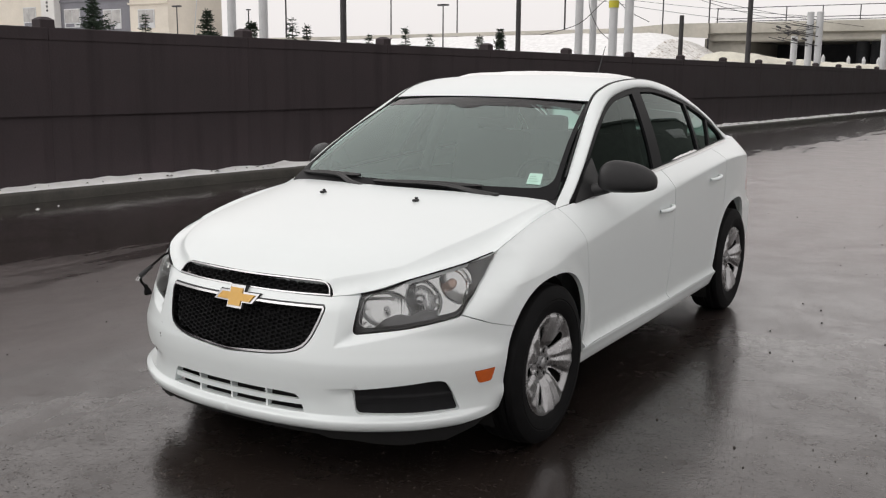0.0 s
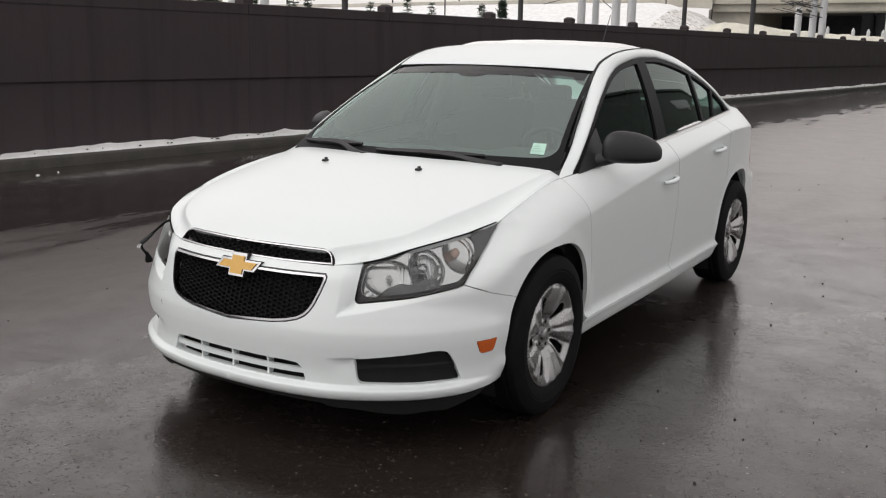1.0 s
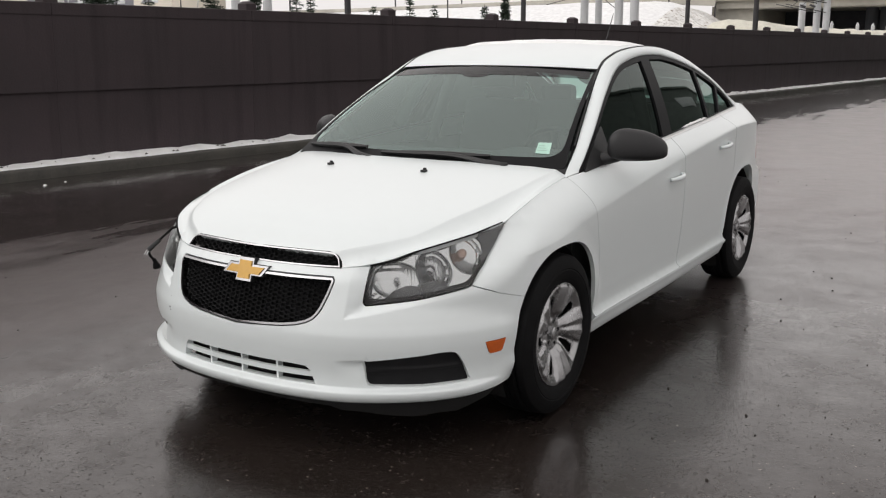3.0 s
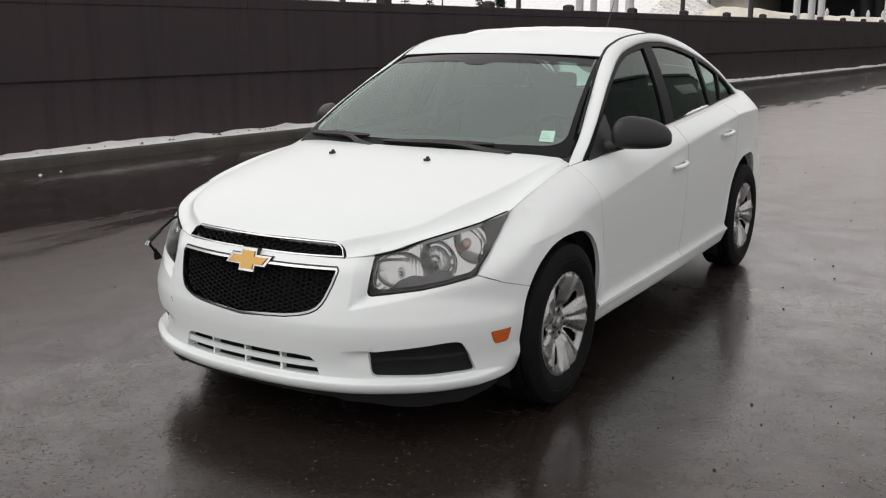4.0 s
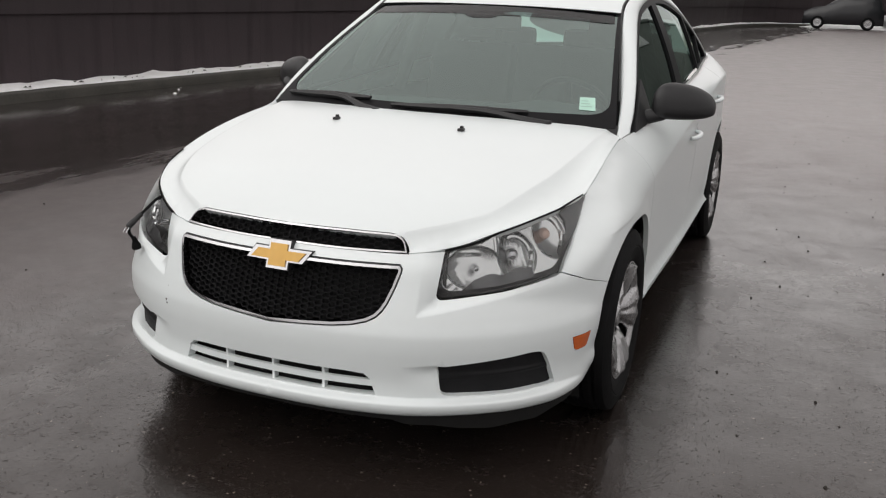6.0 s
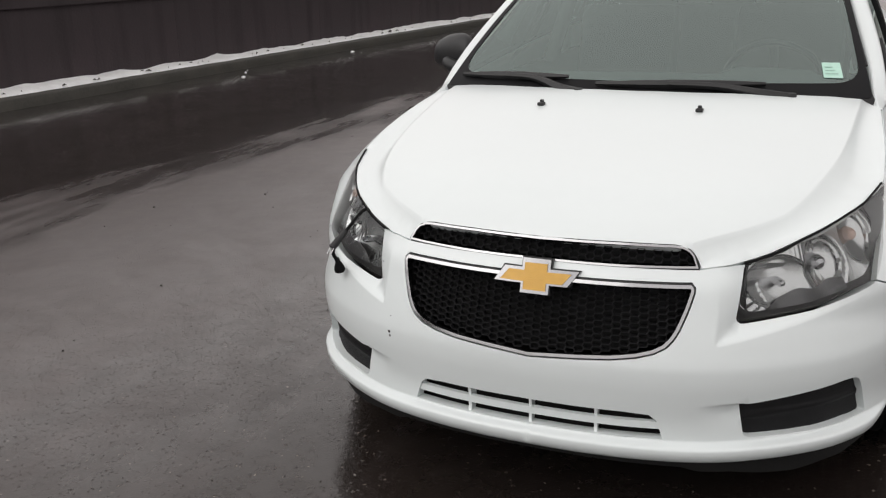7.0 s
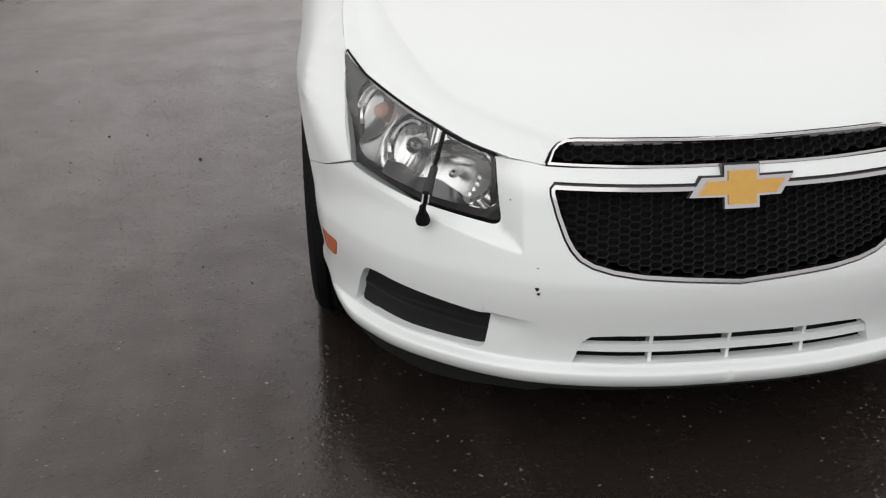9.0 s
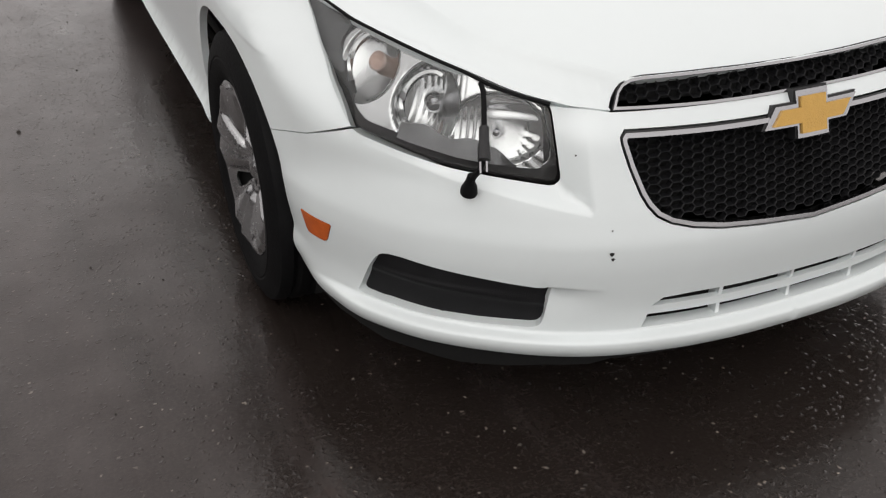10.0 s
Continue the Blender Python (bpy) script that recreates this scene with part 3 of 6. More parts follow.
def far_side_wall():
    """A plain dark building front that closes the yard on its open side, mirrored in the side windows."""
    bm = bmesh.new()
    box(bm, (.4, 52, 7.5), (7.1, 38, 3.75), .03)
    box(bm, (.6, 52.2, .25), (7.1, 38, 7.6), .02)
    wall = tagged(part("wall_east", bm, CLADDING), "plain dark building front across the yard", "wall", kind="structure")
    part("high_window", box(bmesh.new(), (.06, 5.5, .9), (6.88, 28.5, 6.1), .02), STEEL, wall, "pale high window strip")
    return wall


far_side_wall()


def kerb_run():
    """A concrete kerb with a rounded edge, in one run in front of the wall."""
    prof = [(.45, -.02), (.445, .10), (.435, .122), (.41, .13), (.30, .132), (.28, .10)]
    rows = []
    for s in np.arange(-30, 90, .5):
        row = []
        for out, z in prof:
            x, y, _ = foot_at(s, out)
            row.append((x, y, z + .004 * noise.noise((s * 1.3, out * 5, 3))))
        rows.append(row)
    ob = strip("kerb", rows, KERB, None)
    return tagged(ob, "stained wet concrete kerb at the foot of the wall", "kerb", kind="structure")


kerb_run()


def snow_strip():
    """A thin uneven bank of old snow along the wall's foot."""
    rows = []
    for s in np.arange(-30, 90, .12):
        edge = .385 + .03 * noise.noise((s * .7, 1, 0)) + .03 * noise.noise((s * 3.1, 2, 0)) + .02 * noise.noise((s * 9, 4, 0))
        high = .152 + .03 * noise.noise((s * .5, 5, 0)) + .03 * noise.noise((s * 2.3, 7, 0)) + .02 * noise.noise((s * 6.1, 3, 0))
        row = []
        for t in np.linspace(0, 1, 9):
            out = .05 + (edge - .05) * t
            x, y, _ = foot_at(s, out)
            z = .126 + max(0, high - .126) * (1 - t ** 3) * (1 + .25 * noise.noise((s * 5, t * 5, 9))) + (.012 if t < 1 else 0)
            row.append((x, y, z))
        rows.append(row)
    return tagged(strip("snow_bank", rows, SNOW, None), "thin uneven bank of old white snow along the wall", "snow", kind="stuff")


snow_strip()


def verge_litter():
    """Dark leaves and clods half sunk in the snow's edge, and crumbs of snow in the gutter."""
    rnd = random.Random(11)
    for name, mat, count, lo, hi, z, label in (("leaf_litter", DIRT, 200, .22, .39, .132, "dark leaves and clods along the snow's edge"), ("snow_crumbs", SNOW, 16, .55, 1.1, .004, "small crumbs of snow in the gutter")):
        verts, faces = [], []
        for i in range(count):
            s = rnd.uniform(-12, 40) if name == "leaf_litter" else rnd.uniform(-9, 7)
            x, y, h = foot_at(s, rnd.uniform(lo, hi))
            big = rnd.random() ** 2
            a, b, t = .008 + .045 * big, .006 + .016 * big, h + rnd.uniform(-.6, .6)
            n = len(verts)
            for k in range(6):
                c, d = a * math.cos(k * 1.047) * rnd.uniform(.7, 1.2), b * math.sin(k * 1.047) * rnd.uniform(.7, 1.2)
                verts.append((x + c * math.cos(t) - d * math.sin(t), y + c * math.sin(t) + d * math.cos(t), z - .006 + (.03 if name == "leaf_litter" else 0)))
            verts.append((x, y, z + .004 + .5 * b + (.03 if name == "leaf_litter" else 0)))
            faces += [(n + k, n + (k + 1) % 6, n + 6) for k in range(6)]
        tagged(make(name, verts, faces, mat, None, smooth_faces=False), label, "debris", kind="stuff")


verge_litter()


# ---- the white saloon ----
def ARCH(cx, rx, rz, t):
    """A place on a wheel arch, a little squarer than an ellipse."""
    c, s = math.cos(t), math.sin(t)
    return cx + rx * math.copysign(abs(c) ** .8, c), .325 + rz * math.copysign(abs(s) ** .8, s)


LENS_BOT_Z = spline((-1.0, .558), (-.985, .56), (-.78, .583), (-.565, .617), (-.445, .707), (-.300, .808))
LENS_TOP_Z = spline((-1.0, .686), (-.954, .694), (-.86, .712), (-.779, .738), (-.66, .758), (-.561, .773), (-.300, .810))
LENS_BOT_D = spline((-1.0, .064), (-.985, .063), (-.78, .046), (-.565, .031), (-.445, .073), (-.300, .110))
LENS_TOP_D = spline((-1.0, .088), (-.954, .093), (-.779, .102), (-.561, .117), (-.42, .119), (-.300, .111))


def lens_in(a, z):
    b, t = LENS_BOT_Z(a), LENS_TOP_Z(a)
    k = np.clip((z - b) / np.maximum(t - b, .01), -.2, 1.2)
    return LENS_BOT_D(a) + (LENS_TOP_D(a) - LENS_BOT_D(a)) * k - .028 * np.clip(k * (1 - k), 0, 1)


def ledge(a, z):
    """How far the bumper dips towards the lamp: 0 on its own face, 1 at the lamp's edge."""
    foot_z = .519 + (a + 1.049) * (.603 - .519) / (1.049 - .577)
    rise = np.clip((z - foot_z) / np.maximum(LENS_BOT_Z(np.maximum(a, -.985)) - foot_z, .012), 0, 1)
    inner = -1.049 + (z - .519) * .12
    run = np.clip((a - inner) / .062, 0, 1)
    return np.minimum(rise, run) * (1 - smooth(-.60, -.50, a))


def fascia(a, z):
    d, m = inset(a, z), ledge(a, z)
    aa = np.clip(a, -.985, -.300)
    fin_z = .372 + (a + .982) * .07
    d = d + .011 * smooth(fin_z + .001, fin_z - .004, z) * smooth(fin_z - .075, fin_z - .004, z) * smooth(-1.095, -.99, a) * smooth(-.955, -.985, a)
    return skin(a, z, d + (lens_in(aa, np.clip(z, LENS_BOT_Z(aa), LENS_TOP_Z(aa))) - d) * m)


LENS_LOOP = rounded([(-.565, .617), (-.78, .583), (-.985, .559), (-.970, .63), (-.955, .692), (-.86, .711), (-.779, .737), (-.66, .757), (-.561, .773), (-.43, .791),
                     (-.300, .810), (-.445, .710), (-.522, .654)], [.03, 0, .02, 0, .012, .03, .05, .03, .05, .03, .008, .03, .03], 5)
GRILLE_LOW = [(NOSE, .646), (along(.20), .646), (along(.385), .647), (along(.387), .6445), (along(.3865), .640), (along(.372), .60), (along(.352), .556), (along(.340), .537), (along(.324), .520), (along(.300), .507), (along(.26), .496), (along(.20), .487), (NOSE, .472)]
SLOT = [(NOSE, .341), (along(.24), .341), (along(.298), .337), (along(.317), .321), (along(.333), .2715), (NOSE, .2715)]
FOG = rounded([(-.982, .369), (-.82, .384), (-.69, .396), (-.642, .391), (-.610, .345), (-.576, .273), (-.76, .2725), (-.966, .2775)], [.006, .02, .03, .02, .04, .012, .02, .02], 4)
MARKER = rounded([(-.525, .411), (-.425, .412), (-.440, .361), (-.503, .360)], [.006, .004, .012, .012], 4)


def grow(loop, d):
    """An outline moved outwards by d."""
    p = np.array(loop, float)
    area = (p[:, 0] * np.roll(p[:, 1], -1) - np.roll(p[:, 0], -1) * p[:, 1]).sum()
    side = 1 if area > 0 else -1
    e = np.roll(p, -1, axis=0) - p
    e /= np.linalg.norm(e, axis=1, keepdims=True) + 1e-12
    n1 = side * np.c_[e[:, 1], -e[:, 0]]
    n0 = np.roll(n1, 1, axis=0)
    m = n0 + n1
    return [tuple(v) for v in p + d * m / np.maximum(.35, 1 + (n0 * n1).sum(1))[:, None]]


def grow_half(half, d):
    """Half an outline that ends on the middle line, moved outwards by d, its ends kept on that line."""
    mirror = [(2 * NOSE - a, z) for a, z in half[::-1]]
    full = grow(rounded(half[:-1] + [half[-1]] + mirror[1:-1], [0] * (len(half) + len(mirror) - 2)), d)
    out = full[:len(half)]
    return [(NOSE, out[0][1])] + out[1:-1] + [(NOSE, out[-1][1])]


def front_bumper(car):
    arch = [ARCH(FRONT, .345, .368, t) for t in np.linspace(math.pi + .18, math.pi - .555, 14)]
    low, slot = grow_half(GRILLE_LOW, .0125), SLOT
    outer = [(NOSE, .207), (along(.3), .208), (along(.55), .212), (-.60, .220), (-.45, .226)] + arch
    # back along the lamp's foot, then up its inner side to the bonnet
    lens = grow(LENS_LOOP, .004)
    start = min(range(len(lens)), key=lambda i: (lens[i][0] + .565) ** 2 + (lens[i][1] - .617) ** 2)
    stop = min(range(len(lens)), key=lambda i: (lens[i][0] + .955) ** 2 + (lens[i][1] - .692) ** 2)
    outer = outer[:5 + len(arch)] + [(-.45, .5780)] + lens[start:stop + 1]
    outer += [(-.99, .691), (-1.02, .689), (-1.05, .6865), (-1.070, .6845), (-1.0805, .6835), (along(.37), .6835), (along(.2), .684), (NOSE, .684)]
    outer += low + [(NOSE, .46)] + slot + [(NOSE, .255)]
    shelf = [[(a, z) for a in np.linspace(NOSE, -.38, 40)] for z in (.222, .2575, .2665)]
    brow = [(a, .519 + (a + 1.049) * (.603 - .519) / (1.049 - .577)) for a in np.linspace(-1.049, -.60, 20)]
    cheek = [(-1.049 + (z - .519) * .12, z) for z in np.linspace(.522, .70, 10)]
    fin = [(a, .372 + (a + .982) * .07) for a in np.linspace(-1.085, -.984, 10)]
    panel("front_bumper", fascia, outer, PAINT, car, holes=[FOG, MARKER], step=.018, depth=.03, both=True, outward=(1, -1, 0), edge_step=.012, lines=shelf + [brow, cheek, fin], fold=.006)


def front_lamps(car, mirror):
    lamp = new("headlight")
    lamp.parent = car
    lamp["label"] = "clear headlight with fluted chrome reflectors and a black bezel"
    lens = lambda a, z: skin(a, z, lens_in(a, z) - .001)
    ob = panel("lens", lens, LENS_LOOP, LENS, lamp, step=.02, depth=.0, mirror=mirror, outward=(1, -1, 0), label="clear plastic lens")
    ob.visible_shadow = False
    # black bezel round the edge, fluted bowls behind
    inner = grow(LENS_LOOP, -.002)
    bowl_a, bowl_b, bowl_c = (-.855, .642), (-.70, .668), (-.545, .715)

    def tray(a, z):
        edge = np.minimum(z - LENS_BOT_Z(a), LENS_TOP_Z(a) - z)
        sink = .030 * smooth(0.0, .022, edge + .002) * smooth(-.40, -.5, a) + .004
        return skin(a, z, lens_in(a, z) + sink)

    window = rounded([(-.950, .580), (-.78, .598), (-.70, .608), (-.578, .627), (-.530, .662), (-.482, .708), (-.462, .745), (-.490, .768), (-.56, .762), (-.66, .747), (-.78, .727), (-.86, .702), (-.938, .684)],
                     [.015, .02, .02, .02, .02, .02, .02, .02, .02, .02, .02, .02, .01], 4)
    panel("bezel", tray, inner, BEZEL, lamp, holes=[window], step=.018, depth=.004, mirror=mirror, outward=(1, -1, 0), label="black bezel")
    tip = rounded([(-.466, .776), (-.43, .785), (-.312, .805), (-.443, .714), (-.50, .679), (-.472, .712), (-.450, .745)], [.01, .01, .004, .01, .004, .02, .02], 4)
    panel("lamp_tip", lambda a, z: tray(a, z) + np.array([.0025 + 0 * a, -.003 + 0 * a, 0 * a]), tip, TIP, lamp, step=.02, depth=.004, mirror=mirror, outward=(1, -1, 0), label="dark grey textured lamp tip")

    def bowl(a, z):
        base = .016 + .012 * smooth(-.80, -.72, a) - .006 * smooth(-.62, -.54, a)
        deepest = base + 0 * a
        for (ca, cz), r, deep in ((bowl_a, .100, .022), (bowl_b, .080, .045), (bowl_c, .070, .026)):
            q = np.sqrt((a - ca) ** 2 + ((z - cz) * (1.6 if ca < -.8 else 1.1)) ** 2) / r
            deepest = np.maximum(deepest, base + .005 * smooth(.98, .92, q) + deep * np.clip(1 - q * q, 0, 1))
        flute = .0019 * np.abs(np.sin(a * 230)) * smooth(-.60, -.66, a) * smooth(-.83, -.80, a) * smooth(.735, .715, z) + .0030 * np.abs(np.sin(z * 120)) * smooth(-.82, -.85, a) * smooth(.655, .668, z)
        flute = flute + .0026 * np.abs(np.sin(np.arctan2(z - bowl_a[1], a - bowl_a[0]) * 14)) * smooth(.05, .06, np.hypot(a - bowl_a[0], z - bowl_a[1])) * smooth(-.88, -.90, a) * smooth(.65, .64, z)
        return skin(a, z, lens_in(a, z) + deepest + flute)

    panel("reflector", bowl, grow(window, .003), MIRROR_CHROME, lamp, step=.0045, depth=.0, mirror=mirror, outward=(1, -1, 0), label="fluted chrome reflector")
    rows = []
    for a in np.linspace(-.900, -.655, 40):
        z0 = float(np.interp(a, [-.955, -.78, -.70, -.578], [.580, .598, .608, .627])) - .002
        tall = .034 * float(smooth(-.900, -.855, a)) * (.86 + .14 * math.sin(a * 60))
        row = []
        for t in np.linspace(0, 1, 6):
            aa, zz = np.array(a), np.array(z0 + tall * t)
            q = skin(aa, zz, lens_in(aa, zz) + .006 + .010 * t + .006 * float(smooth(-.80, -.72, a)))
            row.append((-q[0] if mirror else q[0], q[1], q[2]))
        rows.append(row)
    strip("lamp_floor", rows if mirror else rows[::-1], LAMP_FLOOR, lamp, "dark grey lamp floor")
    for loop in ([(-.662, .748), (-.80, .722), (-.86, .701), (-.940, .683)], [(-.942, .683), (-.952, .582), (-.78, .600), (-.60, .625)]):
        pts = []
        for a, z in line(*loop, n=8):
            q = tray(np.array(a), np.array(z))
            pts.append((-q[0] if mirror else q[0], q[1] - .003, q[2]))
        part("trim_line", tube(bmesh.new(), pts, .0019, 6), CHROME, lamp, "thin bright trim line")
    s = -1 if mirror else 1
    for (ca, cz), r, deep, mat, name in ((bowl_a, .010, .030, CHROME, "bulb_shield"), (bowl_b, .020, .060, CHROME, "bulb_shield"), (bowl_c, .017, .055, AMBER_BULB, "indicator_bulb")):
        c = Vector(skin(ca, cz, lens_in(np.array(ca), np.array(cz)) + deep)) * 1
        c.x *= s
        out = Vector((s * .5, -.85, .1)).normalized()
        bm = bmesh.new()
        m = Matrix.Translation(c) @ out.to_track_quat("Z", "Y").to_matrix().to_4x4()
        lathe(bm, [(0.0005, .03), (r * .6, .028), (r * .92, .02), (r, .008), (r, -.03)], m, 20)
        part(name, bm, mat, lamp)
    # a dark tube stands in for the shaded gap between lens and bonnet
    gap_line = [Vector(skin(np.array(a), np.array(float(LENS_TOP_Z(a)) + .003), float(LENS_TOP_D(a)) - .001)) for a in np.linspace(-.957, -.315, 40)]
    part("lamp_gap_shade", tube(bmesh.new(), [(s * q.x, q.y, q.z) for q in gap_line], .0032, 6), RUBBER, lamp, "thin dark line drawn for the shaded gap over the lamp")
    ringed = [(bowl_a, .078), (bowl_b, .062), (bowl_c, .058)]
    for (ca, cz), r in ringed[1:]:
        pts = []
        for t in np.linspace(-.9, math.pi * .62, 22):
            a, z = ca + r * math.cos(t) * 1.0, cz + r * .85 * math.sin(t)
            if LENS_BOT_Z(a) + .02 < z < LENS_TOP_Z(a) - .012:
                p = skin(np.array(a), np.array(z), lens_in(np.array(a), np.array(z)) + .036)
                pts.append((s * p[0], p[1], p[2]))
        if len(pts) > 3:
            part("trim_ring", tube(bmesh.new(), pts, .0065, 6), MIRROR_CHROME, lamp)
    return lamp


def hex_mesh(loop, fn, pitch=.0285, depth=.014):
    """A honeycomb grille cut to an outline in the surface fn."""
    p = np.array(loop)
    lo, hi = p.min(0), p.max(0)
    verts, faces = [], []
    w, h = pitch, pitch * .54
    col = 0
    a = lo[0] - w
    while a < hi[0] + w:
        z = lo[1] - h + (h / 2 if col % 2 else 0)
        while z < hi[1] + h:
            c = np.array((a, z))
            six = np.array([(-.5 * w, 0), (-.29 * w, .5 * h), (.29 * w, .5 * h), (.5 * w, 0), (.29 * w, -.5 * h), (-.29 * w, -.5 * h)])
            if within(c[None], p)[0]:
                k = len(verts)
                for ring, d in ((six * .995 + c, 0.0), (six * .89 + c, .001), (six * .86 + c, depth)):
                    for q in ring:
                        verts.append(np.array(fn(np.array(q[0]), np.array(q[1]), d)))
                for i in range(6):
                    j = (i + 1) % 6
                    faces.append((k + i, k + j, k + 6 + j, k + 6 + i))
                    faces.append((k + 6 + i, k + 6 + j, k + 12 + j, k + 12 + i))
            z += h
        a += w * .79
        col += 1
    return verts, faces


def full_loop(half):
    return half + [(2 * NOSE - a, z) for a, z in half[-2:0:-1]]


def nose_skin(a, z, d):
    """The nose on both sides of the middle line, d inside its face."""
    b = NOSE + np.abs(a - NOSE)
    q = skin(b, z, inset(b, z) + d)
    return np.array([np.where(a < NOSE, -q[0], q[0]), q[1], q[2]])


UPPER = [(NOSE, .730), (along(.20), .732), (along(.345), .7305), (along(.370), .728), (along(.386), .7215), (along(.395), .712), (along(.402), .692), (along(.20), .690), (NOSE, .690)]


def grilles(car):
    for name, half, deep in (("lower_grille", GRILLE_LOW, .020), ("upper_grille", UPPER, .016)):
        g = new(name)
        g.parent = car
        g["label"] = "black honeycomb grille in a thin chrome surround"
        loop = full_loop(half)
        v, f = hex_mesh(loop, lambda a, z, d: nose_skin(a, z, d + deep))
        make("honeycomb", v, f, HONEYCOMB, g, smooth_faces=False)
        panel("backing", lambda a, z: nose_skin(a, z, deep + .045), grow(loop, .012), DARK, g, step=.03, depth=0, outward=(0, -1, 0))
        fat = grow(loop, .0075 if name == "lower_grille" else .0045)
        panel("surround_edge", lambda a, z: nose_skin(a, z, .0015), grow(loop, .0090 if name == "lower_grille" else .0058), BLACK, g, holes=[grow(loop, .004)], step=.02, depth=.02, outward=(0, -1, 0), label="dark line round the surround", edge_step=.02)
        panel("surround", lambda a, z: nose_skin(a, z, -.0025), fat, CHROME, g, holes=[loop], step=.02, depth=.024, outward=(0, -1, 0), label="thin chrome surround", edge_step=.02)


def badge(car):
    """A gold cross-shaped badge in a chrome rim."""
    b = new("badge")
    b.parent = car
    b["label"] = "gold cross-shaped badge with a chrome rim"
    c = .652

    def cross(w, h, cw, ch, slant):
        pts = [(-cw, h), (cw + slant * .0, h), (cw, ch), (w + slant, ch), (w - slant, -ch), (cw, -ch), (cw, -h), (-cw, -h), (-cw, -ch), (-w - slant, -ch), (-w + slant, ch), (-cw, ch)]
        return [(NOSE + x, c + z) for x, z in pts]

    flat = lambda lift: (lambda a, z: np.array([a - NOSE, -.868 - lift + .36 * (z - c) + .38 * (a - NOSE) ** 2, z]))
    panel("rim_edge", flat(.001), cross(.0985, .0432, .0388, .0208, .0135), BLACK, b, step=.012, depth=.02, outward=(0, -1, 0), label="dark outer edge")
    panel("rim", flat(.006), cross(.0950, .0410, .0362, .0187, .013), CHROME, b, step=.012, depth=.024, outward=(0, -1, 0), label="chrome rim")
    panel("gold_face", flat(.0105), cross(.0800, .0318, .0288, .0130, .0105), GOLD, b, step=.012, depth=.008, outward=(0, -1, 0), label="gold textured face")
    return b


def lower_intake(car):
    g = new("lower_intake")
    g.parent = car
    g["label"] = "black slotted lower intake with white bars"
    panel("backing", lambda a, z: nose_skin(a, z, .075), grow(full_loop(SLOT), .02), DARK, g, step=.03, depth=0, outward=(0, -1, 0))
    half = along(.325)
    mid = [(2 * NOSE - half, .297), (half, .297), (half, .316), (2 * NOSE - half, .316)]
    panel("bar", lambda a, z: nose_skin(a, z, .005), mid, PAINT, g, step=.03, depth=.012, outward=(0, -1, 0))
    for x in (-.17, 0, .17):
        a = NOSE + x
        panel("upright", lambda a, z: nose_skin(a, z, .009), [(a - .004, .265), (a + .004, .265), (a + .004, .343), (a - .004, .343)], PAINT, g, step=.03, depth=.03, outward=(0, -1, 0))


def fog_cover(car, mirror):
    def f(a, z):
        rib = .006 * smooth(.012, .0, np.abs(z - (.330 + .02 * (a + .78))))
        return skin(a, z, inset(a, z) + .022 - rib)
    panel("fog_lamp_cover", f, grow(FOG, .01), FOG_BLACK, car, step=.010, depth=.0, mirror=mirror, outward=(1, -1, 0), label="ribbed black plastic fog lamp cover")


def side_marker(car, mirror):
    panel("side_marker", lambda a, z: skin(a, z, inset(a, z) - .001 + .0), grow(MARKER, -.002), AMBER, car, step=.008, depth=.01, mirror=mirror, outward=(1, -1, 0), label="amber side marker lamp")


HOOD_EDGE = [(.3815, -.7862), (.3995, -.7815), (.4235, -.7725)] + [(float(EDGE_X(y)), y) for y in (-.762, -.731, -.699, -.664, -.629, -.592, -.551, -.509, -.42, -.314)]


def bonnet(car):
    front = [(x, float(PLAN_FRONT(x)) + .122) for x in np.linspace(0, .338, 10)] + [tuple(skin(np.array(a), np.array(z))[:2] + (.001, .001)) for a, z in ((-1.105, .7295), (-1.094, .7235), (-1.0855, .7135), (-1.081, .7015), (-1.079, .6945))]
    side = line(*HOOD_EDGE, *[(float(EDGE_X(y)) - .001, y) for y in (-.2, -.08, .03, .14, .24)], n=4)
    rear = [(.752, .268), (.742, .288), (.725, .300), (.70, .301), (.55, .237), (.38, .178), (.2, .143), (0, .132)]
    half = front + side + rear
    loop = half + [(-x, y) for x, y in half[-2:0:-1]]
    f = lambda x, y: np.array([x, y, hood(x, y)])
    folds = [[(s * float(HOOD_CREASE(y)), y) for y in np.linspace(-.76, .30, 40)] for s in (-1, 1)]
    panel("bonnet", f, loop, PAINT, car, step=.022, depth=.022, outward=(0, 0, 1), edge_step=.014, lines=folds, fold=.005)
    for s in (-1, 1):
        c = Vector((s * .25, -.051, float(hood(.25, -.051))))
        bm = bmesh.new()
        box(bm, (.022, .026, .011), c + Vector((0, 0, .004)), .004)
        box(bm, (.012, .012, .012), c + Vector((0, .006, .011)), .003)
        part("washer_nozzle", bm, BLACK, car, "small black washer nozzle")


DOOR_FRONT = [(.338, .3125), (.372, .48), (.352, .60), (.318, .711), (.290, .82), (.272, .885), (.2645, .914)]
DOOR_MID = [(1.445, .312), (1.455, .50), (1.45, .70), (1.437, .86), (1.425, .99)]


